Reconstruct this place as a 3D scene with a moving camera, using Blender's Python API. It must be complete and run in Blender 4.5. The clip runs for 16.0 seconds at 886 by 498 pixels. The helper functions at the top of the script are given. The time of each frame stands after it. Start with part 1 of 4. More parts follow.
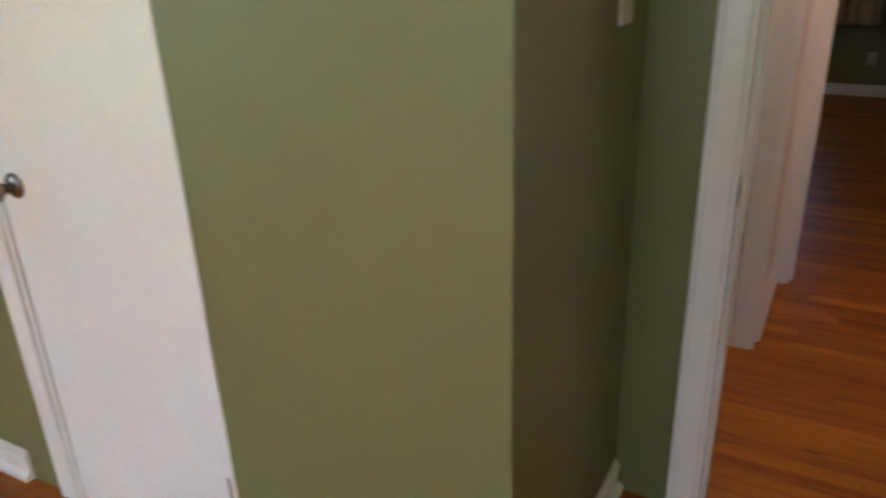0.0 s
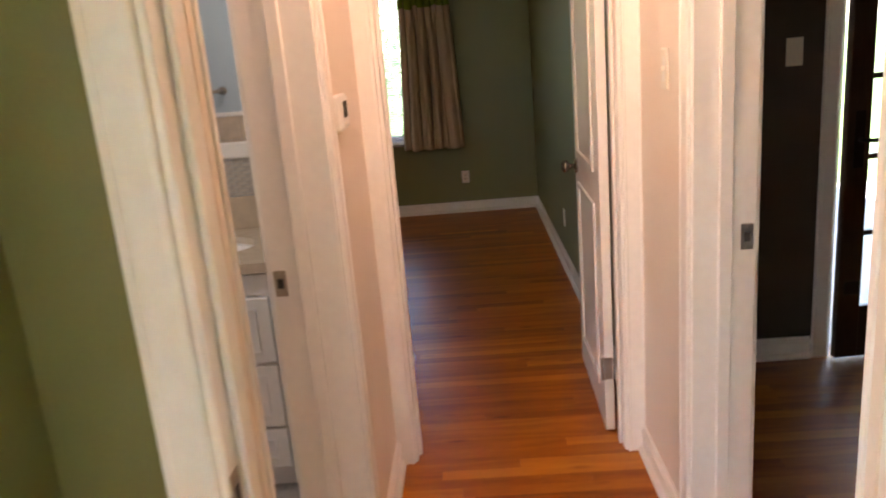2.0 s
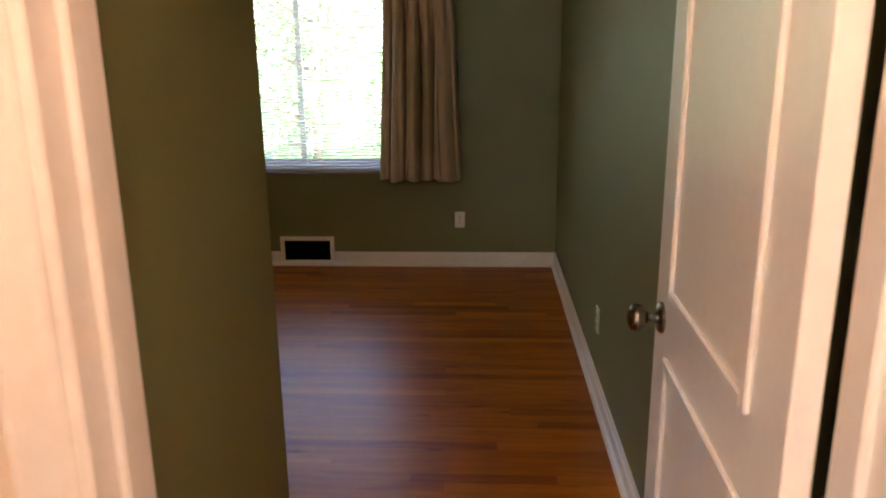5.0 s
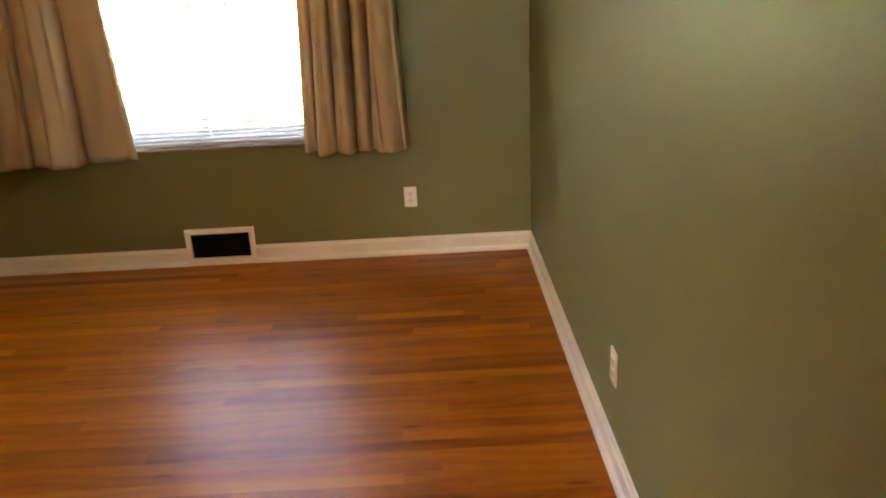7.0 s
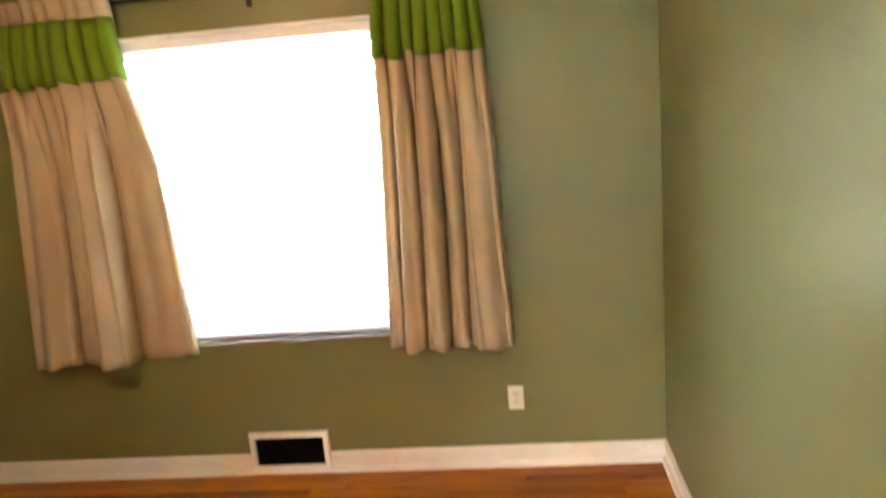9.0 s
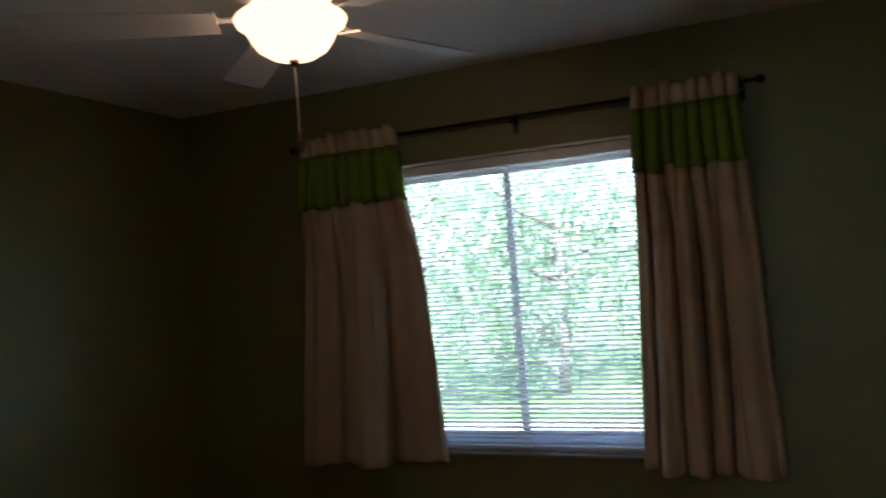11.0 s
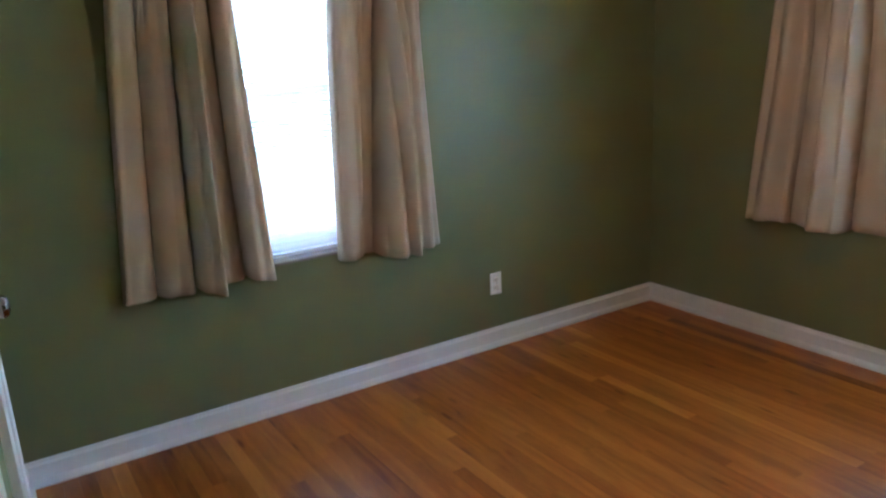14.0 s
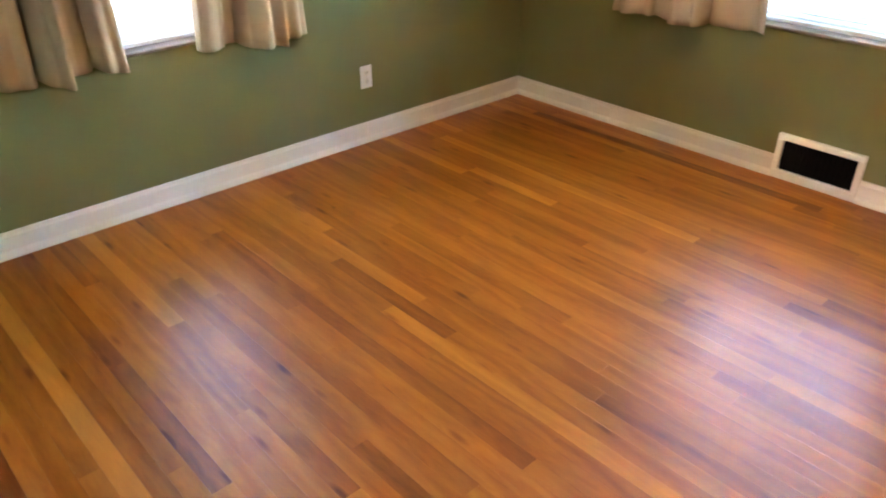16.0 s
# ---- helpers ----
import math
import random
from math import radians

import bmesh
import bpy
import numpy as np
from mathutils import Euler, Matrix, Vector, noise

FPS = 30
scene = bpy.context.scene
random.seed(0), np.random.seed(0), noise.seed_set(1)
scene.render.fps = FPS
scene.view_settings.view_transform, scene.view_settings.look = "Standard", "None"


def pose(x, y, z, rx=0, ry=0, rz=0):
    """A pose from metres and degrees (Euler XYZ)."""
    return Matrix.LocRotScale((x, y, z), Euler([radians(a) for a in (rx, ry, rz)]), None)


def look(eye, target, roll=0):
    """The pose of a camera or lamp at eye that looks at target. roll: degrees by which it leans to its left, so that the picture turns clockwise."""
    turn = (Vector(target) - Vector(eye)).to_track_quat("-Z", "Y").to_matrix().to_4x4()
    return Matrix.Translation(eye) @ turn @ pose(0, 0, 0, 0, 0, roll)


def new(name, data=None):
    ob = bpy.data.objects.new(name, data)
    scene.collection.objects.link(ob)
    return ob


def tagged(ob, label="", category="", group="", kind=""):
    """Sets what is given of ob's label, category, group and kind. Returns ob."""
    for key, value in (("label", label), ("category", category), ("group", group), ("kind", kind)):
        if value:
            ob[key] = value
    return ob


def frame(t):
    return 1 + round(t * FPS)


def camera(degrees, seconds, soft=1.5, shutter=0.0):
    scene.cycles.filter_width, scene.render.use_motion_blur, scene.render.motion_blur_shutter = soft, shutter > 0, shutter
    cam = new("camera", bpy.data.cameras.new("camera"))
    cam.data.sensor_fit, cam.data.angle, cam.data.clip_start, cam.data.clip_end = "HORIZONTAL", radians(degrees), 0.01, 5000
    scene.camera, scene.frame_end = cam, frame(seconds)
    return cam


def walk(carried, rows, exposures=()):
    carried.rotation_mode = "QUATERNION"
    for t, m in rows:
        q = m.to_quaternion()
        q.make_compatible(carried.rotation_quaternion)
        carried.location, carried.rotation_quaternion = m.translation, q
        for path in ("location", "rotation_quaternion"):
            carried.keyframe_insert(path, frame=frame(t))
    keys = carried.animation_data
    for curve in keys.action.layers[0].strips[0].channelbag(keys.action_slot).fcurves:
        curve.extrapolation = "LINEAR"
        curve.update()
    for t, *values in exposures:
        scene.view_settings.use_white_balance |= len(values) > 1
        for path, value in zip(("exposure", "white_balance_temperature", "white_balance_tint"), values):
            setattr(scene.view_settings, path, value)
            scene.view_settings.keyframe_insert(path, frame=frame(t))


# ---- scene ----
cam = camera(61.4, 16.0, soft=1.9, shutter=0.4)
PATH = [
    (0, (-0.762, -7.771, 1.49), (-1.662, -6.165, 0.709), -2.0),
    (0.5, (-0.618, -7.72, 1.413), (-1.287, -5.973, 0.707), -1.8),
    (1, (-0.506, -7.519, 1.46), (-1.055, -5.689, 0.869), -2.9),
    (1.5, (-0.529, -7.242, 1.47), (-0.957, -5.388, 0.853), -6.1),
    (2, (-0.601, -6.933, 1.489), (-0.694, -5.002, 0.977), -4.9),
    (2.5, (-0.607, -6.645, 1.475), (-0.715, -4.721, 0.94), -0.7),
    (3, (-0.531, -6.354, 1.485), (-0.676, -4.432, 0.951), -2.1),
    (3.5, (-0.555, -6.036, 1.48), (-0.539, -4.103, 0.965), 0.9),
    (4, (-0.509, -5.692, 1.474), (-0.573, -3.75, 0.998), 0.5),
    (6.3, (-0.485, -4.313, 1.471), (-0.607, -2.413, 0.857), -1.0),
    (6.5, (-0.483, -4.201, 1.495), (-0.513, -2.303, 0.866), -2.5),
    (7, (-0.504, -3.977, 1.478), (-0.503, -2.1, 0.788), -3.0),
    (7.5, (-0.454, -3.696, 1.476), (-0.548, -1.842, 0.729), -4.1),
    (8, (-0.496, -3.515, 1.518), (-0.418, -1.692, 0.699), -3.4),
    (8.5, (-0.477, -3.294, 1.58), (-0.555, -1.42, 0.884), -5.2),
    (9, (-0.606, -3.17, 1.755), (-0.811, -1.229, 1.32), -4.9),
    (9.2, (-0.582, -3.143, 1.788), (-0.847, -1.193, 1.434), -3.9),
    (11.3, (-0.75, -3.295, 1.547), (-1.677, -1.524, 1.611), -4.7),
    (11.5, (-0.722, -3.279, 1.547), (-1.799, -1.594, 1.582), -4.8),
    (12, (-0.653, -3.25, 1.563), (-2.02, -1.795, 1.441), -5.2),
    (12.5, (-0.613, -3.242, 1.564), (-2.102, -1.922, 1.369), -4.9),
    (13, (-0.608, -3.265, 1.546), (-2.171, -2.043, 1.294), -4.0),
    (13.5, (-0.566, -3.231, 1.525), (-2.201, -2.129, 1.192), -4.7),
    (14, (-0.623, -3.277, 1.484), (-2.261, -2.248, 0.973), -3.0),
    (14.5, (-0.627, -3.28, 1.48), (-2.224, -2.283, 0.805), -3.5),
    (15, (-0.634, -3.28, 1.48), (-2.148, -2.315, 0.599), -1.9),
    (15.2, (-0.592, -3.27, 1.513), (-2.067, -2.303, 0.571), -0.9),
    (15.5, (-0.623, -3.306, 1.493), (-2.009, -2.248, 0.514), 0.1),
    (16, (-0.631, -3.309, 1.473), (-1.897, -2.139, 0.459), 0.1),
]
EXPOSURES = [(0, 2.45, 5900, 13), (0.5, 2.6, 6600, 16), (1.0, 3.1, 7200, 18), (1.5, 3.4, 7100, 18), (2.0, 3.62, 7000, 18), (2.7, 3.62, 6900, 18), (4.2, 3.58, 6400, 17), (6.3, 4.85, 8600, 17), (7.2, 5.4, 8500, 17),
             (8.2, 6.0, 7900, 16), (9.2, 6.35, 7000, 13), (10.2, 4.9, 6000, 11), (11.3, 2.55, 5500, 15), (12.3, 3.4, 5200, 12), (13.0, 4.4, 4950, 12), (14.0, 5.5, 4750, 12), (15.0, 6.05, 5250, 11), (16, 6.5, 6000, 10)]
walk(cam, [(t, look(eye, target, roll)) for t, eye, target, roll in PATH], EXPOSURES)

# ---- world and light ----
world = bpy.data.worlds.new("sky")
world.use_nodes = True
scene.world = world
_wn = world.node_tree.nodes
_sky = _wn.new("ShaderNodeTexSky")
_sky.sky_type, _sky.sun_disc = "NISHITA", False
_sky.sun_elevation, _sky.sun_rotation = radians(51), radians(218)
world.node_tree.links.new(_sky.outputs[0], _wn["Background"].inputs[0])
_wn["Background"].inputs[1].default_value = 0.15


def lamp(name, kind, power, colour, m, size=0.1):
    data = bpy.data.lights.new(name, kind)
    data.energy, data.color = power, colour
    if kind == "SUN":
        data.angle = radians(size)
    elif kind == "AREA":
        data.size = size
    else:
        data.shadow_soft_size = size
    ob = new(name, data)
    ob.matrix_world = m
    return ob


lamp("sun", "SUN", 5.0, (1.0, 0.95, 0.88), look((8, -10, 16), (0, 0, 0)), 0.5)
lamp("fan_bulb", "POINT", 0.28, (1.0, 0.62, 0.36), pose(-1.80, -1.60, 2.19), 0.05)
lamp("hall_bulb", "POINT", 2.4, (1.0, 0.62, 0.45), pose(-0.49, -5.25, 2.30), 0.08)
lamp("bath_bulb", "POINT", 1.2, (1.0, 0.85, 0.74), pose(-1.85, -5.0, 2.2), 0.10)


# ---- materials ----
def rgb(r, g, b):
    return (r, g, b, 1.0)


def shader(name, colour, rough=0.5, metal=0.0, vary=0.10, scale=3.0, fine=60.0, bump=0.05, coat=0.0, stretch=(1, 1, 1), spec=0.5):
    """A principled material with colour variation at two scales and fine relief."""
    m = bpy.data.materials.new(name)
    m.use_nodes = True
    n, l = m.node_tree.nodes, m.node_tree.links
    p = n["Principled BSDF"]
    p.inputs["Roughness"].default_value, p.inputs["Metallic"].default_value = rough, metal
    p.inputs["Coat Weight"].default_value = coat
    p.inputs["Specular IOR Level"].default_value = spec
    tc, mp = n.new("ShaderNodeTexCoord"), n.new("ShaderNodeMapping")
    mp.inputs["Scale"].default_value = stretch
    l.new(tc.outputs["Object"], mp.inputs[0])
    a, b = n.new("ShaderNodeTexNoise"), n.new("ShaderNodeTexNoise")
    a.inputs["Scale"].default_value, b.inputs["Scale"].default_value = scale, fine
    a.inputs["Detail"].default_value, b.inputs["Detail"].default_value = 4, 3
    for t in (a, b):
        l.new(mp.outputs[0], t.inputs[0])
    add = n.new("ShaderNodeMath")
    add.operation = "ADD"
    l.new(a.outputs[0], add.inputs[0])
    l.new(b.outputs[0], add.inputs[1])
    rng = n.new("ShaderNodeMapRange")
    rng.inputs[1].default_value, rng.inputs[2].default_value = 0.6, 1.4
    rng.inputs[3].default_value, rng.inputs[4].default_value = 1 - vary, 1 + vary
    l.new(add.outputs[0], rng.inputs[0])
    mul = n.new("ShaderNodeVectorMath")
    mul.operation = "SCALE"
    mul.inputs[0].default_value = colour[:3]
    l.new(rng.outputs[0], mul.inputs[3])
    l.new(mul.outputs[0], p.inputs["Base Color"])
    if bump:
        bp = n.new("ShaderNodeBump")
        bp.inputs["Strength"].default_value, bp.inputs["Distance"].default_value = bump, 0.01
        l.new(b.outputs[0], bp.inputs["Height"])
        l.new(bp.outputs[0], p.inputs["Normal"])
    return m


GREEN = shader("olive_wall_paint", rgb(0.190, 0.196, 0.076), 0.42, vary=0.04, scale=1.2, fine=150, bump=0.05)
CREAM = shader("cream_wall_paint", rgb(0.79, 0.71, 0.625), 0.45, vary=0.03, scale=1.5, fine=120, bump=0.05)
TRIM = shader("white_gloss_trim", rgb(0.84, 0.82, 0.785), 0.3, vary=0.04, scale=4, fine=40, bump=0.02)
CEIL = shader("flat_white_ceiling", rgb(0.70, 0.685, 0.65), 0.8, vary=0.03, scale=1.5, fine=90, bump=0.1)
BROWN = shader("dark_brown_wall_paint", rgb(0.06, 0.045, 0.032), 0.5, vary=0.05, scale=2, fine=120)
BLUE = shader("pale_blue_wall_paint", rgb(0.42, 0.52, 0.60), 0.45, vary=0.03, scale=2, fine=120)
PLASTIC = shader("white_plastic", rgb(0.80, 0.79, 0.76), 0.35, vary=0.03, scale=8, fine=90, bump=0.0)
IVORY = shader("ivory_plastic", rgb(0.78, 0.74, 0.66), 0.35, vary=0.03, scale=8, fine=90, bump=0.0)
DUCT = shader("black_duct", rgb(0.006, 0.006, 0.006), 0.9, vary=0.1, bump=0.0, spec=0.05)
SLOT = shader("dark_slot", rgb(0.03, 0.028, 0.025), 0.6, vary=0.1, bump=0.0)
SCREEN = shader("grey_liquid_crystal", rgb(0.05, 0.055, 0.05), 0.2, vary=0.1, bump=0.0)
DARKNICKEL = shader("worn_dark_nickel", rgb(0.24, 0.215, 0.185), 0.22, metal=1.0, vary=0.10, scale=20, fine=200, bump=0.03)
NICKEL = shader("brushed_nickel", rgb(0.40, 0.36, 0.31), 0.3, metal=1.0, vary=0.08, scale=20, fine=200, bump=0.03)
BRONZE = shader("brushed_bronze", rgb(0.22, 0.15, 0.10), 0.28, metal=1.0, vary=0.12, scale=20, fine=200, bump=0.03)
IRON = shader("black_iron", rgb(0.02, 0.02, 0.02), 0.45, metal=0.6, vary=0.2, scale=20, fine=200, bump=0.03)
TANCLOTH = shader("tan_cotton_cloth", rgb(0.50, 0.40, 0.28), 0.85, vary=0.07, scale=5, fine=400, bump=0.25, spec=0.2)
GREENCLOTH = shader("lime_green_cloth", rgb(0.156, 0.257, 0.023), 0.8, vary=0.08, scale=5, fine=400, bump=0.25, spec=0.2)
VINYL = shader("white_vinyl", rgb(0.80, 0.80, 0.80), 0.35, vary=0.03, scale=6, fine=60, bump=0.02)
DARKWOOD = shader("dark_stained_wood", rgb(0.05, 0.025, 0.015), 0.35, vary=0.3, scale=4, fine=40, bump=0.05, stretch=(4, 4, 0.6))
FANWHITE = shader("white_fan_enamel", rgb(0.74, 0.72, 0.68), 0.4, vary=0.04, scale=6, fine=50, bump=0.01)
STONE = shader("beige_marble", rgb(0.58, 0.49, 0.38), 0.18, vary=0.14, scale=5, fine=22, bump=0.01)
SINK = shader("white_porcelain", rgb(0.80, 0.78, 0.75), 0.1, vary=0.02, scale=5, fine=30, bump=0.0)
TILE = shader("grey_mosaic_tile", rgb(0.50, 0.47, 0.43), 0.25, vary=0.22, scale=12, fine=70, bump=0.05)
EXTWALL = shader("pale_house_siding", rgb(0.62, 0.60, 0.61), 0.7, vary=0.08, scale=1.5, fine=30)
EXTBRICK = shader("pinkish_brick", rgb(0.36, 0.25, 0.22), 0.8, vary=0.15, scale=3, fine=30)
SIDING = shader("blue_grey_siding", rgb(0.30, 0.30, 0.33), 0.7, vary=0.08, scale=1.5, fine=30)
ROOF = shader("grey_shingle", rgb(0.10, 0.10, 0.10), 0.9, vary=0.2, scale=3, fine=30)
GRASS = shader("lawn", rgb(0.12, 0.20, 0.06), 0.9, vary=0.3, scale=0.6, fine=14, bump=0.4)
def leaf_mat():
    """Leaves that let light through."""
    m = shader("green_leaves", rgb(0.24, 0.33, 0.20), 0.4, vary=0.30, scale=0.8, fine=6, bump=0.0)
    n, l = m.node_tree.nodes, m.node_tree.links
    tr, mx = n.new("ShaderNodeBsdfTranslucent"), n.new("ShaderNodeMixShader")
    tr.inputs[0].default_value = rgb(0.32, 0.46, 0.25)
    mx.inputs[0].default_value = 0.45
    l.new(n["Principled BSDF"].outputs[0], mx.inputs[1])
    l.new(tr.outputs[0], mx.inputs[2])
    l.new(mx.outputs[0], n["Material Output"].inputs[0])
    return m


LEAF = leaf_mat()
BARK = shader("bark", rgb(0.17, 0.14, 0.11), 0.9, vary=0.3, scale=3, fine=25, bump=0.5, stretch=(3, 3, 0.6))


def wood_floor(name, dark, mid, light, per_object):
    m = bpy.data.materials.new(name)
    m.use_nodes = True
    n, l = m.node_tree.nodes, m.node_tree.links
    p = n["Principled BSDF"]
    geo = n.new("ShaderNodeNewGeometry")
    info = n.new("ShaderNodeObjectInfo")
    rnd = info.outputs["Random"] if per_object else geo.outputs["Random Per Island"]
    # shift the grain from plank to plank
    sh = n.new("ShaderNodeMath")
    sh.operation, sh.inputs[1].default_value = "MULTIPLY", 37.0
    l.new(rnd, sh.inputs[0])
    cmb = n.new("ShaderNodeCombineXYZ")
    l.new(sh.outputs[0], cmb.inputs[0])
    l.new(sh.outputs[0], cmb.inputs[2])
    vadd = n.new("ShaderNodeVectorMath")
    l.new(geo.outputs["Position"], vadd.inputs[0])
    l.new(cmb.outputs[0], vadd.inputs[1])
    mp = n.new("ShaderNodeMapping")
    mp.inputs["Scale"].default_value = (2.6, 13.0, 1.0)
    l.new(vadd.outputs[0], mp.inputs[0])
    grain = n.new("ShaderNodeTexNoise")
    grain.inputs["Scale"].default_value, grain.inputs["Detail"].default_value, grain.inputs["Distortion"].default_value = 5.0, 6, 0.6
    l.new(mp.outputs[0], grain.inputs[0])
    fine = n.new("ShaderNodeTexNoise")
    mp2 = n.new("ShaderNodeMapping")
    mp2.inputs["Scale"].default_value = (9.0, 120.0, 1.0)
    l.new(vadd.outputs[0], mp2.inputs[0])
    l.new(mp2.outputs[0], fine.inputs[0])
    fine.inputs["Scale"].default_value, fine.inputs["Detail"].default_value = 3.0, 3
    wear = n.new("ShaderNodeTexNoise")
    wear.inputs["Scale"].default_value, wear.inputs["Detail"].default_value = 1.1, 3
    l.new(geo.outputs["Position"], wear.inputs[0])
    # plank tone + grain -> ramp
    mix = n.new("ShaderNodeMath")
    mix.operation = "MULTIPLY_ADD"
    tone = n.new("ShaderNodeValToRGB")
    for k, (pos, v) in enumerate(((0.0, 0.16), (0.10, 0.34), (0.45, 0.48), (0.84, 0.60), (1.0, 0.92))):
        el = tone.color_ramp.elements[k] if k < 2 else tone.color_ramp.elements.new(pos)
        el.position, el.color = pos, (v, v, v, 1)
    l.new(rnd, tone.inputs[0])
    l.new(tone.outputs[0], mix.inputs[0])
    mix.inputs[1].default_value = 0.72
    g2 = n.new("ShaderNodeMath")
    g2.operation = "MULTIPLY_ADD"
    l.new(grain.outputs[0], g2.inputs[0])
    g2.inputs[1].default_value, g2.inputs[2].default_value = 0.24, -0.02
    # cathedral figure: wavy bands drawn out along the plank
    mp3 = n.new("ShaderNodeMapping")
    mp3.inputs["Scale"].default_value = (2.4, 10.0, 1.0)
    l.new(vadd.outputs[0], mp3.inputs[0])
    wave = n.new("ShaderNodeTexWave")
    wave.bands_direction = "Y"
    wave.inputs["Scale"].default_value, wave.inputs["Distortion"].default_value = 0.42, 14.0
    wave.inputs["Detail"].default_value, wave.inputs["Detail Scale"].default_value = 2.5, 1.1
    l.new(mp3.outputs[0], wave.inputs[0])
    gw = n.new("ShaderNodeMath")
    gw.operation, gw.inputs[1].default_value = "MULTIPLY_ADD", 0.11
    l.new(wave.outputs[1], gw.inputs[0])
    l.new(g2.outputs[0], gw.inputs[2])
    l.new(gw.outputs[0], mix.inputs[2])
    g3 = n.new("ShaderNodeMath")
    g3.operation = "MULTIPLY_ADD"
    l.new(fine.outputs[0], g3.inputs[0])
    g3.inputs[1].default_value = 0.09
    l.new(mix.outputs[0], g3.inputs[2])
    g4 = n.new("ShaderNodeMath")
    g4.operation, g4.inputs[1].default_value = "SUBTRACT", 0.055
    l.new(g3.outputs[0], g4.inputs[0])
    ramp = n.new("ShaderNodeValToRGB")
    ramp.color_ramp.elements[0].position, ramp.color_ramp.elements[0].color = 0.12, dark
    ramp.color_ramp.elements[1].position, ramp.color_ramp.elements[1].color = 0.92, light
    ramp.color_ramp.elements.new(0.5).color = mid
    l.new(g4.outputs[0], ramp.inputs[0])
    l.new(ramp.outputs[0], p.inputs["Base Color"])
    rr = n.new("ShaderNodeMapRange")
    rr.inputs[3].default_value, rr.inputs[4].default_value = 0.34, 0.43
    l.new(wear.outputs[0], rr.inputs[0])
    l.new(rr.outputs[0], p.inputs["Roughness"])
    p.inputs["Specular IOR Level"].default_value = 0.36
    # dark knots and mineral streaks, few and small
    mpk = n.new("ShaderNodeMapping")
    mpk.inputs["Scale"].default_value = (2.2, 9.0, 1.0)
    l.new(vadd.outputs[0], mpk.inputs[0])
    vor = n.new("ShaderNodeTexVoronoi")
    vor.inputs["Scale"].default_value = 1.3
    l.new(mpk.outputs[0], vor.inputs["Vector"])
    kr = n.new("ShaderNodeMapRange")
    kr.inputs[1].default_value, kr.inputs[2].default_value = 0.03, 0.16
    kr.inputs[3].default_value, kr.inputs[4].default_value = 0.30, 0.0
    l.new(vor.outputs["Distance"], kr.inputs[0])
    g5 = n.new("ShaderNodeMath")
    g5.operation = "SUBTRACT"
    l.new(g4.outputs[0], g5.inputs[0])
    l.new(kr.outputs[0], g5.inputs[1])
    l.new(g5.outputs[0], ramp.inputs[0])
    bp = n.new("ShaderNodeBump")
    bp.inputs["Strength"].default_value, bp.inputs["Distance"].default_value = 0.035, 0.004
    l.new(fine.outputs[0], bp.inputs["Height"])
    l.new(bp.outputs[0], p.inputs["Normal"])
    return m


OAK_TONES = (rgb(0.115, 0.020, 0.002), rgb(0.375, 0.113, 0.009), rgb(0.61, 0.240, 0.027))
OAK = wood_floor("varnished_oak", *OAK_TONES, True)
OAKFAR = wood_floor("varnished_oak_joined", *OAK_TONES, False)


def glass_mat():
    m = bpy.data.materials.new("window_glass")
    m.use_nodes = True
    p = m.node_tree.nodes["Principled BSDF"]
    p.inputs["Transmission Weight"].default_value, p.inputs["Roughness"].default_value, p.inputs["IOR"].default_value = 1.0, 0.0, 1.45
    p.inputs["Base Color"].default_value = rgb(0.97, 0.99, 0.98)
    return m


def mirror_mat():
    m = bpy.data.materials.new("silvered_mirror")
    m.use_nodes = True
    p = m.node_tree.nodes["Principled BSDF"]
    p.inputs["Metallic"].default_value, p.inputs["Roughness"].default_value = 1.0, 0.02
    p.inputs["Base Color"].default_value = rgb(0.86, 0.88, 0.88)
    return m


def slat_mat():
    """Thin white slats that let some daylight through."""
    m = bpy.data.materials.new("white_blind_slat")
    m.use_nodes = True
    n, l = m.node_tree.nodes, m.node_tree.links
    p = n["Principled BSDF"]
    p.inputs["Base Color"].default_value, p.inputs["Roughness"].default_value = rgb(0.82, 0.82, 0.84), 0.4
    tr, mx = n.new("ShaderNodeBsdfTranslucent"), n.new("ShaderNodeMixShader")
    tr.inputs[0].default_value = rgb(0.82, 0.82, 0.86)
    mx.inputs[0].default_value = 0.50
    l.new(p.outputs[0], mx.inputs[1])
    l.new(tr.outputs[0], mx.inputs[2])
    l.new(mx.outputs[0], n["Material Output"].inputs[0])
    return m


def glow_mat(name, colour, strength):
    m = bpy.data.materials.new(name)
    m.use_nodes = True
    p = m.node_tree.nodes["Principled BSDF"]
    p.inputs["Base Color"].default_value, p.inputs["Roughness"].default_value = rgb(0.85, 0.80, 0.72), 0.35
    p.inputs["Emission Color"].default_value, p.inputs["Emission Strength"].default_value = colour, strength
    return m


GLASS, MIRROR, SLAT = glass_mat(), mirror_mat(), slat_mat()
BOWL = glow_mat("lit_frosted_glass", rgb(1.0, 0.60, 0.30), 0.35)


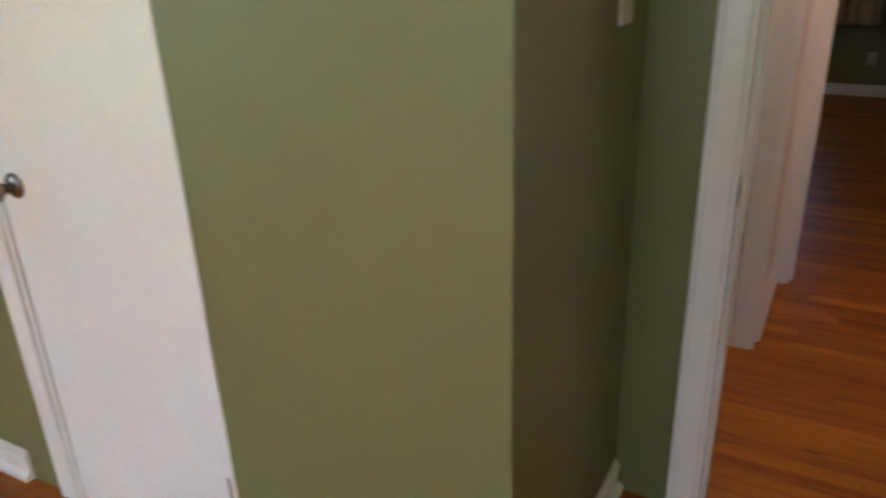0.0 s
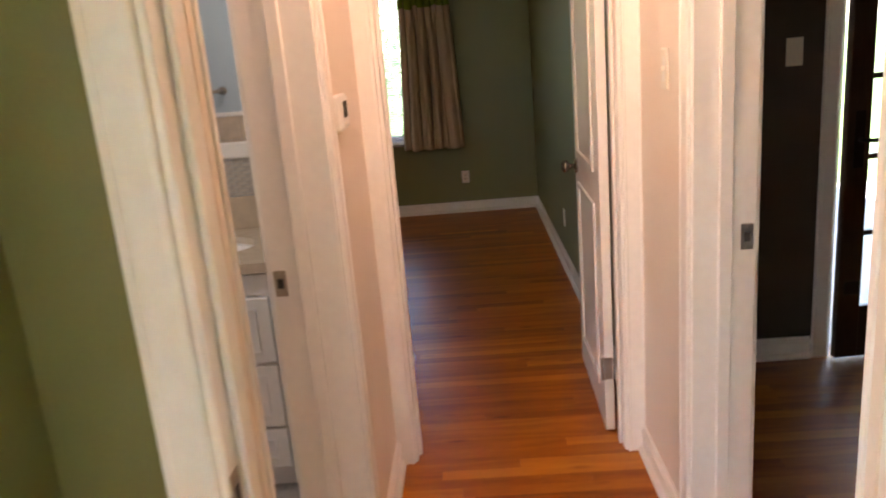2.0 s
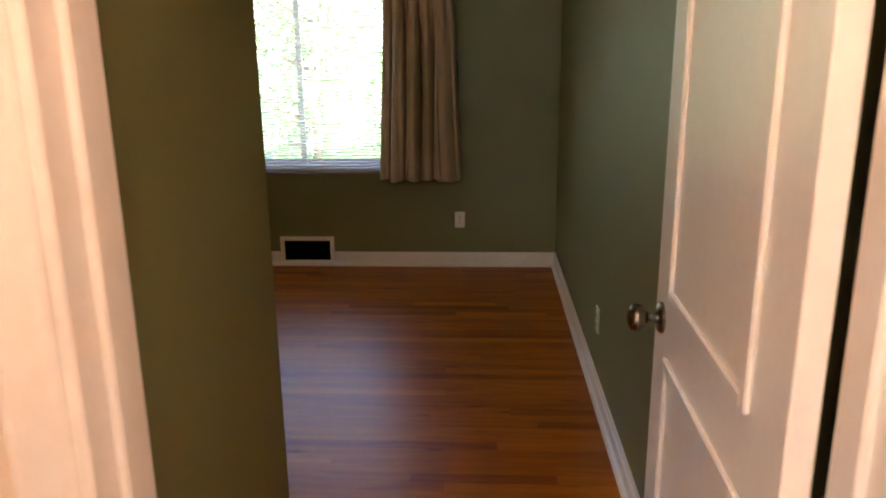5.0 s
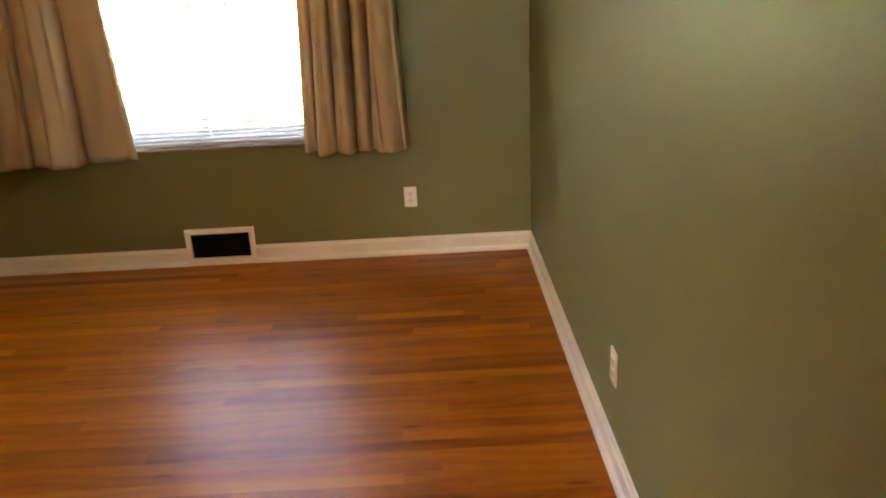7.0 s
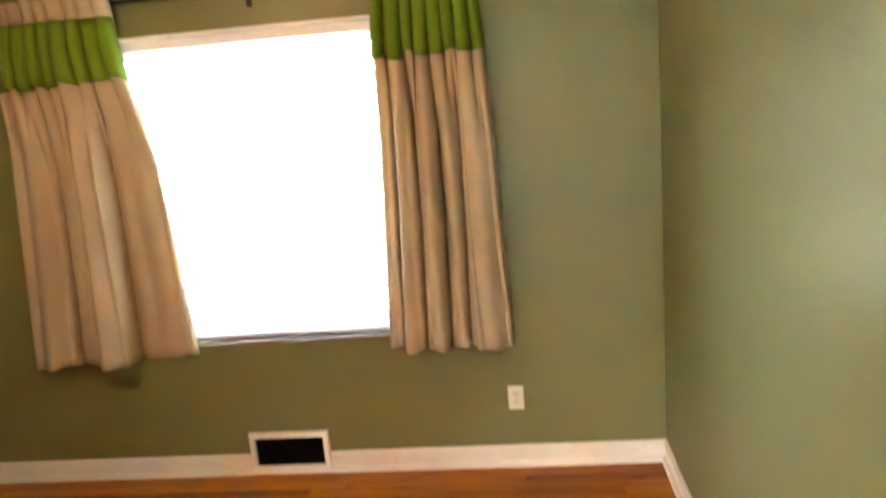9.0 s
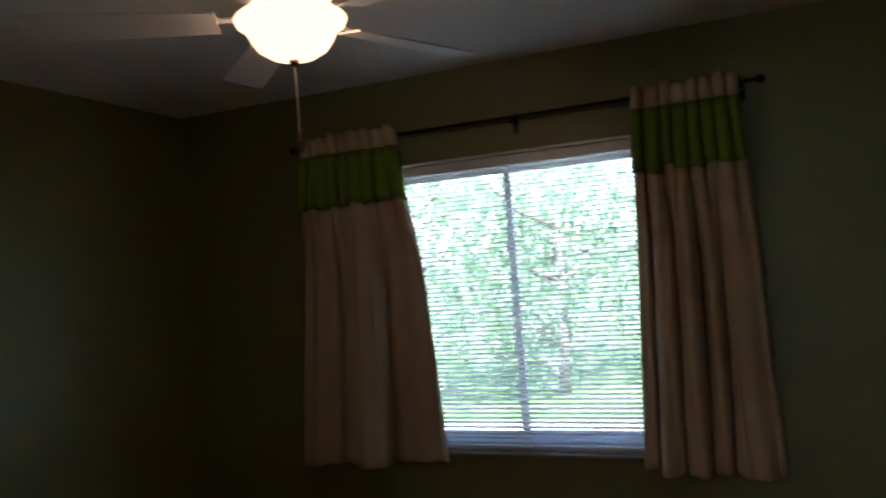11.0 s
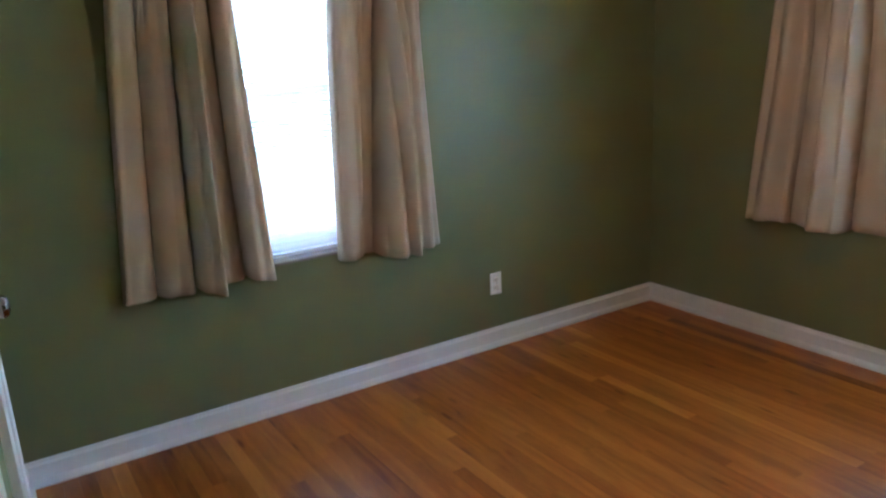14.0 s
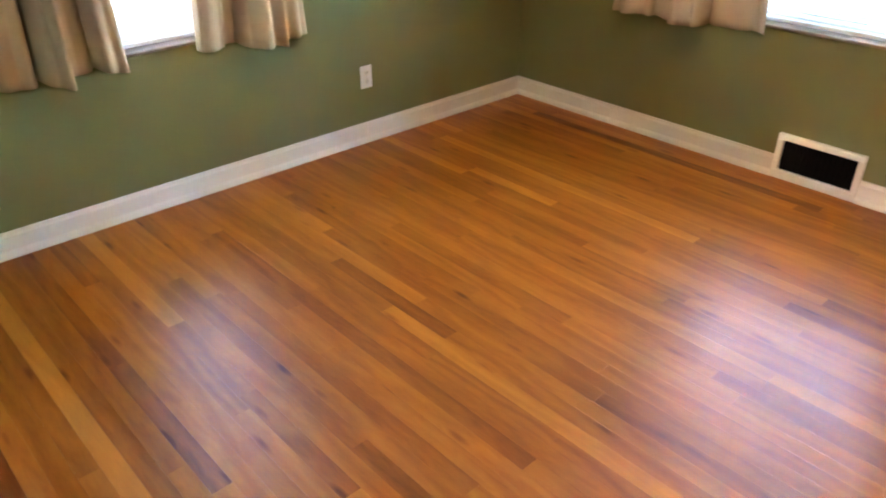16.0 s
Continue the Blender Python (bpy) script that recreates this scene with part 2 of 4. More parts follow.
# ---- mesh helpers ----
def box(bm, x0, x1, y0, y1, z0, z1, bevel=0.0, seg=1):
    c = Vector(((x0 + x1) / 2, (y0 + y1) / 2, (z0 + z1) / 2))
    r = bmesh.ops.create_cube(bm, size=1.0)
    bmesh.ops.scale(bm, vec=(abs(x1 - x0), abs(y1 - y0), abs(z1 - z0)), verts=r["verts"])
    bmesh.ops.translate(bm, vec=c, verts=r["verts"])
    if bevel:
        es = list({e for v in r["verts"] for e in v.link_edges})
        bmesh.ops.bevel(bm, geom=es, offset=bevel, segments=seg, profile=0.5, affect="EDGES")
    return bm


def B(*a, **k):
    return box(bmesh.new(), *a, **k)


def lathe(profile, n=24, m=None):
    """A turned body about z from (radius, height) pairs, then moved by m."""
    bm = bmesh.new()
    rings = []
    for r, z in profile:
        if r < 1e-5:
            rings.append([bm.verts.new((0, 0, z))])
        else:
            rings.append([bm.verts.new((r * math.cos(2 * math.pi * i / n), r * math.sin(2 * math.pi * i / n), z)) for i in range(n)])
    for a, b in zip(rings, rings[1:]):
        for i in range(n):
            j = (i + 1) % n
            if len(a) == 1 and len(b) > 1:
                bm.faces.new((a[0], b[j], b[i]))
            elif len(b) == 1 and len(a) > 1:
                bm.faces.new((a[i], a[j], b[0]))
            elif len(a) > 1:
                bm.faces.new((a[i], a[j], b[j], b[i]))
    for f in bm.faces:
        f.smooth = True
    bmesh.ops.recalc_face_normals(bm, faces=bm.faces)
    if m is not None:
        bm.transform(m)
    return bm


def tube(path, r, n=12):
    """A round bar along a list of points; r a number or one per point."""
    bm = bmesh.new()
    pts = [Vector(p) for p in path]
    rings = []
    for i, p in enumerate(pts):
        d = (pts[min(i + 1, len(pts) - 1)] - pts[max(i - 1, 0)]).normalized()
        q = d.to_track_quat("Z", "Y")
        rad = r[i] if isinstance(r, (list, tuple)) else r
        rings.append([bm.verts.new(p + q @ Vector((rad * math.cos(2 * math.pi * k / n), rad * math.sin(2 * math.pi * k / n), 0))) for k in range(n)])
    for a, b in zip(rings, rings[1:]):
        for k in range(n):
            bm.faces.new((a[k], a[(k + 1) % n], b[(k + 1) % n], b[k]))
    bm.faces.new(list(reversed(rings[0])))
    bm.faces.new(rings[-1])
    for f in bm.faces:
        f.smooth = len(f.verts) == 4
    return bm


def extrude_profile(profile, length, m=None):
    """A moulding: (depth, height) outline drawn along x from 0 to length."""
    bm = bmesh.new()
    a = [bm.verts.new((0, d, h)) for d, h in profile]
    b = [bm.verts.new((length, d, h)) for d, h in profile]
    k = len(profile)
    for i in range(k):
        bm.faces.new((a[i], a[(i + 1) % k], b[(i + 1) % k], b[i]))
    bm.faces.new(a)
    bm.faces.new(list(reversed(b)))
    bmesh.ops.recalc_face_normals(bm, faces=bm.faces)
    if m is not None:
        bm.transform(m)
    return bm


def mesh_of(name, bm, *materials):
    me = bpy.data.meshes.new(name)
    bm.to_mesh(me)
    bm.free()
    for m in materials:
        me.materials.append(m)
    return me


def part(name, bm, material, parent=None, label=""):
    ob = new(name, mesh_of(name, bm, material))
    if parent is not None:
        ob.parent = parent
    return tagged(ob, label)


def thing(name, label, category, group="", kind="", at=(0, 0, 0)):
    ob = new(name)
    ob.empty_display_size = 0.05
    ob.location = at
    return tagged(ob, label, category, group, kind)


def structure(name, bm, material, label, category):
    return tagged(part(name, bm, material), label, category, kind="structure")


def wall(name, label, x0, x1, y0, y1, z0=0.0, z1=2.47, holes=(), paint=None, base=None):
    """A wall with openings through it. holes: (from, to, low, high) along its longer side. paint: materials by the side '+x', '-x', '+y', '-y'."""
    along_x = (x1 - x0) > (y1 - y0)
    bm = bmesh.new()
    a0, a1 = (x0, x1) if along_x else (y0, y1)

    def piece(p, q, lo, hi):
        if q - p > 1e-4 and hi - lo > 1e-4:
            box(bm, *((p, q, y0, y1) if along_x else (x0, x1, p, q)), lo, hi)
    at = a0
    for p, q, lo, hi in sorted(holes):
        piece(at, p, z0, z1)
        piece(p, q, z0, lo)
        piece(p, q, hi, z1)
        at = q
    piece(at, a1, z0, z1)
    mats = [base or CREAM]
    for side, m in (paint or {}).items():
        mats.append(m)
        s = 1 if side[0] == "+" else -1
        ax = "xyz".index(side[1])
        for f in bm.faces:
            if f.normal[ax] * s > 0.5:
                f.material_index = len(mats) - 1
    return tagged(new(name, mesh_of(name, bm, *mats)), label, "wall", kind="structure")


H = 2.47
W = -3.55
YS = -3.31
HL, HR = -0.955, -0.035
# ---- the setting ----
YB = -4.04
wall("wall_north", "olive green painted wall with a wide window", W - 0.2, 0.14, 0.0, 0.2, holes=[(-2.435, -1.085, 0.655, 2.05)], paint={"-y": GREEN}, base=EXTWALL)
wall("wall_west", "olive green painted wall with a narrow window", W - 0.2, W, YS - 0.12, 0.0, holes=[(-2.50, -1.80, 0.655, 2.05)], paint={"+x": GREEN}, base=EXTWALL)
wall("wall_east", "olive green painted wall beside the door", 0.0, 0.14, -4.30, 0.0, paint={"-x": GREEN}, base=BROWN)
wall("wall_closet", "olive green closet front with two white doors", W, -1.09, YS - 0.12, YS, holes=[(-2.70, -1.94, 0, 2.03), (-1.50, -1.14, 0, 2.03)], paint={"+y": GREEN, "+x": GREEN}, base=CREAM)
wall("wall_passage", "olive green side of the closet", -1.09, -0.985, -4.30, YS - 0.11, paint={"+x": GREEN, "+y": GREEN}, base=BLUE)
wall("wall_doorway", "wall between hall and bedroom with a doorway", -1.14, 0.14, -4.42, -4.30, holes=[(-0.90, -0.09, 0, 2.05)], paint={"+y": GREEN, "-x": BLUE}, base=CREAM)
wall("wall_hall_left", "cream hall wall with the bathroom doorway", -1.14, HL, -5.93, -4.42, holes=[(-5.905, -5.075, 0, 2.05)], paint={"-x": BLUE}, base=CREAM)
wall("wall_hall_right", "cream hall wall with the den doorway", HR, 0.125, -5.93, -4.42, holes=[(-5.90, -5.0, 0, 2.05)], paint={"+x": BROWN}, base=CREAM)
wall("wall_room_front", "wall between hall and first bedroom with a doorway", -1.31, 0.16, -6.05, -5.93, holes=[(-0.975, -0.012, 0, 2.05)], paint={"-y": GREEN}, base=CREAM)
wall("wall_switch", "olive wall with a light switch beside the doorway", -1.31, -1.19, -6.785, -6.05, paint={"+x": GREEN, "-y": GREEN}, base=CREAM)
wall("wall_room_closet", "green bedroom wall with a white closet door", -3.75, -1.31, -6.785, -6.665, holes=[(-2.555, -1.90, 0, 2.03)], paint={"-y": GREEN}, base=CREAM)
wall("wall_room_west", "green outer wall of the first bedroom", -3.75, -3.55, -10.2, -6.785, holes=[(-9.7, -7.7, 0.6, 2.2)], paint={"+x": GREEN}, base=EXTWALL)
wall("wall_room_south", "green wall of the first bedroom with a window", -3.75, 0.36, -10.4, -10.2, holes=[(-3.0, -0.2, 0.5, 2.2)], paint={"+y": GREEN}, base=EXTWALL)
wall("wall_room_east", "green inner wall of the first bedroom", 0.16, 0.36, -10.2, -5.93, paint={"-x": GREEN}, base=BROWN)
wall("wall_bath_north", "pale blue bathroom wall behind the vanity", -3.75, -1.09, YB, YB + 0.09, paint={"-y": BLUE}, base=CREAM)
wall("wall_bath_west", "pale blue bathroom outer wall with a window", -3.75, -3.55, -6.05, YB, holes=[(-5.4, -4.7, 1.1, 2.0)], paint={"+x": BLUE}, base=EXTWALL)
wall("wall_bath_south", "pale blue bathroom wall with grey tile below", -3.55, -1.31, -6.05, -5.93, paint={"+y": BLUE}, base=CREAM)
wall("wall_closet_outer", "outer wall behind the closet", -3.75, -3.55, YB + 0.09, YS - 0.12, paint={"+x": CREAM}, base=EXTWALL)
wall("wall_den_north", "dark brown painted den wall", 0.14, 4.0, -3.71, -3.59, holes=[(0.945, 1.785, 0.0, 2.05)], paint={"-y": BROWN}, base=EXTWALL)
wall("wall_den_east", "dark brown outer wall of the den", 3.9, 4.02, -7.0, -3.71, paint={"-x": BROWN}, base=EXTWALL)
wall("wall_den_south", "dark brown inner wall of the den", 0.36, 4.02, -7.12, -7.0, paint={"+y": BROWN}, base=EXTWALL)

structure("ceiling", B(-3.75, 4.02, -10.4, 0.2, H, H + 0.12), CEIL, "flat white painted ceiling", "ceiling")
structure("ground", B(-400, 400, -400, 400, -0.75, -0.70), GRASS, "wide green lawn around the house", "ground")
PAVING = shader("pale_concrete", rgb(0.52, 0.51, 0.49), 0.8, vary=0.08, scale=1.2, fine=30, bump=0.1)
structure("patio", B(-8.0, 4.0, 0.9, 6.4, -0.70, -0.66, bevel=0.01), PAVING, "pale sunlit concrete patio behind the house", "patio")
structure("foundation", B(-3.75, 4.02, -10.4, 0.2, -0.70, -0.03), EXTWALL, "grey foundation of the house", "foundation")
structure("bath_floor", B(-3.55, -1.14, -5.93, YB, -0.03, 0.0), TILE, "grey tiled bathroom floor", "floor")

# ---- baseboards, casings ----
BASEPROFILE = [(0, 0), (0.028, 0), (0.028, 0.010), (0.023, 0.020), (0.014, 0.026), (0.012, 0.028), (0.012, 0.074), (0.016, 0.078), (0.016, 0.085), (0.009, 0.091), (0.007, 0.101), (0, 0.101)]


def baseboard(x0, y0, x1, y1, material=TRIM):
    """A moulded baseboard along a wall from one point to another; the wall lies to the right of the way."""
    d = Vector((x1 - x0, y1 - y0, 0))
    a = math.degrees(math.atan2(d.y, d.x))
    bm = extrude_profile(BASEPROFILE, d.length, pose(x0, y0, 0, 0, 0, a))
    return structure("baseboard", bm, material, "white moulded wooden baseboard", "baseboard")


for a in [(0, -4.30, 0, 0.0), (0, 0, -1.553, 0), (-1.94, 0, W, 0), (W, 0, W, YS), (W, YS, -2.765, YS), (-1.875, YS, -1.565, YS), (-0.985, YS - 0.11, -0.985, -4.30)]:
    baseboard(*a)
for a in [(HL, -4.44, HL, -5.01), (HR, -4.935, HR, -4.44),
          (-1.19, -6.05, -1.19, -6.785), (-1.19, -6.785, -1.875, -6.785), (-2.765, -6.785, W, -6.785), (W, -6.785, W, -10.2), (W, -10.2, 0.16, -10.2), (0.16, -10.2, 0.16, -6.05),
          (0.875, -3.71, 0.14, -3.71), (3.9, -3.71, 1.855, -3.71)]:
    baseboard(*a)

CASING = [(0, 0), (0.012, 0.0), (0.0155, 0.003), (0.0155, 0.009), (0.0142, 0.012), (0.0142, 0.054), (0.0168, 0.058), (0.0168, 0.067), (0.013, 0.070), (0, 0.070)]


def casing_leg(parent, m, height):
    """One upright of a casing; profile depth runs along local y, width along local x."""
    bm = extrude_profile(CASING, height)
    bm.transform(Matrix(((0, 0, 1, 0), (0, 1, 0, 0), (1, 0, 0, 0), (0, 0, 0, 1))))
    bmesh.ops.recalc_face_normals(bm, faces=bm.faces)
    bm.transform(m)
    bmesh.ops.recalc_face_normals(bm, faces=bm.faces)
    return part("casing", bm, TRIM, parent)


def door_frame(name, label, axis, a0, a1, top, faces, jamb=0.018, trim=(True, True), skip=()):
    """A lined doorway. axis 'x' or 'y': the way its wall runs; a0..a1 the clear opening; faces: the wall's two sides."""
    t = thing(name, label, "door frame", kind="structure")
    lo, hi = min(faces), max(faces)

    def bx(p, q, f0, f1, z0, z1, bev=0.003):
        return B(*((p, q, f0, f1) if axis == "x" else (f0, f1, p, q)), z0, z1, bevel=bev)
    e = 0.004
    part("jamb", bx(a0 - 0.002, a0 + jamb, lo - e, hi + e, 0, top), TRIM, t)
    part("jamb", bx(a1 - jamb, a1 + 0.002, lo - e, hi + e, 0, top), TRIM, t)
    part("jamb", bx(a0 + jamb, a1 - jamb, lo - e, hi + e, top - jamb, top + 0.002), TRIM, t)
    mid = (lo + hi) / 2
    for p, q in ((a0 + jamb, a0 + jamb + 0.012), (a1 - jamb - 0.012, a1 - jamb)):
        part("stop", bx(p, q, mid - 0.018, mid + 0.018, 0, top - jamb), TRIM, t)
    for use, f, s in ((trim[0], lo, -1), (trim[1], hi, 1)):
        if not use:
            continue
        for start, sign in ((a0 + 0.006, -1), (a1 - 0.006, 1)):
            if (s, sign) in skip:
                continue
            # local x = width away from the opening, local y = depth away from the wall
            if axis == "x":
                m = Matrix(((sign, 0, 0, start), (0, s, 0, f), (0, 0, 1, 0), (0, 0, 0, 1)))
            else:
                m = Matrix(((0, s, 0, f), (sign, 0, 0, start), (0, 0, 1, 0), (0, 0, 0, 1)))
            casing_leg(t, m, top + 0.064)
        f0, f1 = sorted((f, f + s * 0.017))
        part("casing", bx(a0 - 0.064, a1 + 0.064, f0, f1, top - 0.006, top + 0.066, 0.004), TRIM, t)
    return t


door_frame("doorway_trim", "white painted trim round the bedroom doorway", "x", -0.90, -0.09, 2.05, (-4.42, -4.30), skip=((1, 1),))
door_frame("doorway_trim", "white painted trim round the bathroom doorway", "y", -5.905, -5.075, 2.05, (-1.14, HL), skip=((1, -1),))
door_frame("doorway_trim", "white painted trim round the den doorway", "y", -5.90, -5.0, 2.05, (HR, 0.125), skip=((-1, -1),))
door_frame("doorway_trim", "white painted trim round the first bedroom doorway", "x", -0.975, -0.012, 2.05, (-6.05, -5.93), skip=((1, -1), (1, 1)))
door_frame("doorway_trim", "white painted trim round the closet doorway", "x", -2.70, -1.94, 2.03, (YS - 0.12, YS), trim=(False, True))
door_frame("doorway_trim", "white painted trim round the narrow closet doorway", "x", -1.50, -1.14, 2.03, (YS - 0.12, YS), trim=(False, True), skip=((1, -1),))
door_frame("doorway_trim", "white painted trim round the first bedroom closet", "x", -2.555, -1.90, 2.03, (-6.785, -6.665), trim=(True, False), skip=((-1, 1),))
door_frame("doorway_trim", "white painted trim round the glazed den door", "x", 0.945, 1.785, 2.05, (-3.71, -3.59), trim=(True, False))


# ---- floors, plank by plank ----
def plank_rows(x0, x1, y0, y1, width=0.0572, seed=1):
    rng = random.Random(seed)
    y = y0
    while y < y1 - 0.004:
        h = min(width, y1 - y)
        x = x0 - rng.uniform(0, 0.9)
        while x < x1:
            n = x + rng.uniform(0.45, 1.7)
            p, q = max(x, x0), min(n, x1)
            if q - p > 0.03:
                yield p, q, y, y + h
            x = n
        y += width


def plank_bm(bm, p, q, a, b, drop=0.018):
    g, c = 0.00012, 0.00006
    lo = [(p + g, a + g), (q - g, a + g), (q - g, b - g), (p + g, b - g)]
    hi = [(p + g + c, a + g + c), (q - g - c, a + g + c), (q - g - c, b - g - c), (p + g + c, b - g - c)]
    v0 = [bm.verts.new((x, y, -drop)) for x, y in lo]
    v1 = [bm.verts.new((x, y, -c)) for x, y in lo]
    v2 = [bm.verts.new((x, y, 0.0)) for x, y in hi]
    for i in range(4):
        j = (i + 1) % 4
        bm.faces.new((v0[i], v0[j], v1[j], v1[i]))
        bm.faces.new((v1[i], v1[j], v2[j], v2[i]))
    bm.faces.new(v2)


def plank_floor(name, label, spans, single, seed):
    t = structure(name, B(*spans[0][:4], -0.03, -0.016), SLOT, label, "floor")
    joined = bmesh.new()
    for k, (x0, x1, y0, y1) in enumerate(spans):
        for p, q, a, b in plank_rows(x0, x1, y0, y1, seed=seed + k):
            if single:
                bm = bmesh.new()
                plank_bm(bm, p, q, a, b)
                part("plank", bm, OAK, t)
            else:
                plank_bm(joined, p, q, a, b)
    if single:
        joined.free()
    else:
        tagged(part("planks", joined, OAKFAR, t), "narrow varnished oak strips", kind="stuff")
    return t


# ---- doors ----
def knob(parent, m, material=DARKNICKEL):
    """A round door knob with its rose; the axis runs along local z."""
    part("rose", lathe([(0, 0), (0.032, 0), (0.032, 0.004), (0.026, 0.010), (0.012, 0.013), (0, 0.013)], 20, m), material, parent)
    part("knob", lathe([(0.011, 0.010), (0.011, 0.026), (0.018, 0.034), (0.0265, 0.044), (0.028, 0.054), (0.024, 0.063), (0.012, 0.068), (0, 0.069)], 20, m), material, parent)


def panel_door(name, label, width, height=2.015, thick=0.035, panels=((0.12, 0.14, 0.88), (0.12, 1.0, 1.90)), knob_z=0.94, sides=(1, -1)):
    """A door leaf from its hinge edge at the origin along x, thickness along -y, with raised mouldings round flat panels."""
    t = thing(name, label, "door")
    part("leaf", B(0, width, -thick, 0, 0, height, bevel=0.002), TRIM, t)
    for inset, z0, z1 in panels:
        for s, y in ((1, 0.0), (-1, -thick)):
            x0, x1 = inset, width - inset
            bm = bmesh.new()
            w, d = 0.022, 0.009
            ya, yb = sorted((y, y + s * d))
            box(bm, x0, x0 + w, ya, yb, z0, z1, 0.003)
            box(bm, x1 - w, x1, ya, yb, z0, z1, 0.003)
            box(bm, x0 + w, x1 - w, ya, yb, z0, z0 + w, 0.003)
            box(bm, x0 + w, x1 - w, ya, yb, z1 - w, z1, 0.003)
            part("panel_moulding", bm, TRIM, t)
    kx = width - 0.062
    if 1 in sides:
        knob(t, pose(kx, 0, knob_z, -90, 0, 0))
    if -1 in sides:
        knob(t, pose(kx, -thick, knob_z, 90, 0, 0))
    for z in (0.26, 1.78):
        bm = tube([(-0.004, 0.006, z - 0.045), (-0.004, 0.006, z + 0.045)], 0.0065, 10)
        box(bm, -0.002, 0.0, -0.030, 0.004, z - 0.044, z + 0.044)
        part("hinge", bm, NICKEL, t)
    part("latch_plate", B(width - 0.0005, width + 0.0015, -thick + 0.006, -0.006, knob_z - 0.028, knob_z + 0.028, bevel=0.0005), NICKEL, t)
    return t


d = panel_door("bedroom_door", "open white two-panel wooden door with nickel knobs", 0.715)
d.matrix_world = pose(-0.153, -4.286, 0.01, 0, 0, 88.6)
d = panel_door("closet_door", "closed white flush closet door with a nickel knob", 0.722, 2.0, panels=(), sides=(-1,))
d.matrix_world = pose(-1.960, YS - 0.045, 0.01, 0, 0, 180)
d = panel_door("linen_door", "closed narrow white closet door with a nickel knob", 0.300, 2.0, panels=(), sides=(-1,))
d.matrix_world = pose(-1.160, YS - 0.062, 0.01, 0, 0, 180)
d = panel_door("closet_door", "closed white flush closet door beside a green wall", 0.615, 2.0, panels=(), knob_z=0.96, sides=(1,))
d.matrix_world = pose(-1.920, -6.78, 0.01, 0, 0, 180)


# ---- strike plates ----
def strike(label, m):
    """A strike plate in the local xz plane facing -y, its hole showing dark."""
    t = thing("strike_plate", label, "strike plate")
    t.matrix_world = m
    part("plate", B(-0.016, 0.016, -0.002, 0.0, -0.035, 0.035, bevel=0.0008), NICKEL, t)
    part("latch_hole", B(-0.008, 0.008, -0.0028, -0.0015, -0.013, 0.013), SLOT, t)
    part("screw", lathe([(0, 0), (0.004, 0), (0.003, 0.0015), (0, 0.0018)], 8, pose(0, -0.002, 0.026, 90)), NICKEL, t)
    part("screw", lathe([(0, 0), (0.004, 0), (0.003, 0.0015), (0, 0.0018)], 8, pose(0, -0.002, -0.026, 90)), NICKEL, t)
    return t


strike("nickel strike plate in the bathroom door jamb", pose(-1.118, -5.075 - 0.018, 0.94))
strike("nickel strike plate in the den door jamb", pose(0.103, -5.0 - 0.018, 0.955))
strike("nickel strike plate in the first bedroom door jamb", pose(-0.975 + 0.0185, -6.036, 0.925, 0, 0, 90))


# ---- electrical plates ----
def outlet(label, m):
    """A duplex outlet with its cover plate in the local xz plane, facing -y."""
    t = thing("wall_outlet", label, "outlet", group="bedroom wall outlets")
    t.matrix_world = m
    part("cover_plate", B(-0.035, 0.035, -0.006, 0, -0.057, 0.057, bevel=0.003, seg=2), PLASTIC, t)
    for z in (-0.02, 0.02):
        s = part("socket", B(-0.017, 0.017, -0.0085, -0.004, z - 0.014, z + 0.014, bevel=0.003, seg=2), IVORY, t)
        for x in (-0.006, 0.006):
            part("slot", B(x - 0.001, x + 0.001, -0.0092, -0.008, z - 0.002, z + 0.007), SLOT, s)
        part("slot", lathe([(0, 0), (0.002, 0), (0.002, 0.0007), (0, 0.0007)], 8, pose(0, -0.0085, z - 0.008, 90)), SLOT, s)
    part("screw", lathe([(0, 0), (0.003, 0), (0.002, 0.001), (0, 0.0012)], 8, pose(0, -0.006, 0, 90)), NICKEL, t)
    return t


outlet("white duplex outlet on the olive wall under the curtain", pose(-0.666, 0, 0.334))
outlet("white duplex outlet on the olive wall beside the door", pose(0, -1.979, 0.334, 0, 0, -90))
outlet("white duplex outlet on the olive wall beside the narrow window", pose(W, -1.135, 0.334, 0, 0, 90))


def light_switch(label, m, kind="toggle"):
    t = thing("light_switch", label, "light switch")
    t.matrix_world = m
    part("cover_plate", B(-0.035, 0.035, -0.006, 0, -0.057, 0.057, bevel=0.003, seg=2), IVORY, t)
    if kind == "toggle":
        part("toggle_well", B(-0.005, 0.005, -0.0068, -0.005, -0.012, 0.012), SLOT, t)
        part("toggle", B(-0.004, 0.004, -0.0165, -0.004, -0.002, 0.009, bevel=0.0015), IVORY, t)
        for z in (-0.03, 0.03):
            part("screw", lathe([(0, 0), (0.003, 0), (0.002, 0.001), (0, 0.0012)], 8, pose(0, -0.006, z, 90)), NICKEL, t)
    elif kind == "slide":
        part("slide_well", B(-0.012, 0.012, -0.0068, -0.005, -0.034, 0.034, bevel=0.001), PLASTIC, t)
        part("slide", B(-0.012, 0.012, -0.016, -0.006, -0.006, 0.008, bevel=0.003, seg=2), IVORY, t)
    else:
        part("rocker", B(-0.016, 0.016, -0.010, -0.005, -0.033, 0.033, bevel=0.003, seg=2), IVORY, t)
    return t


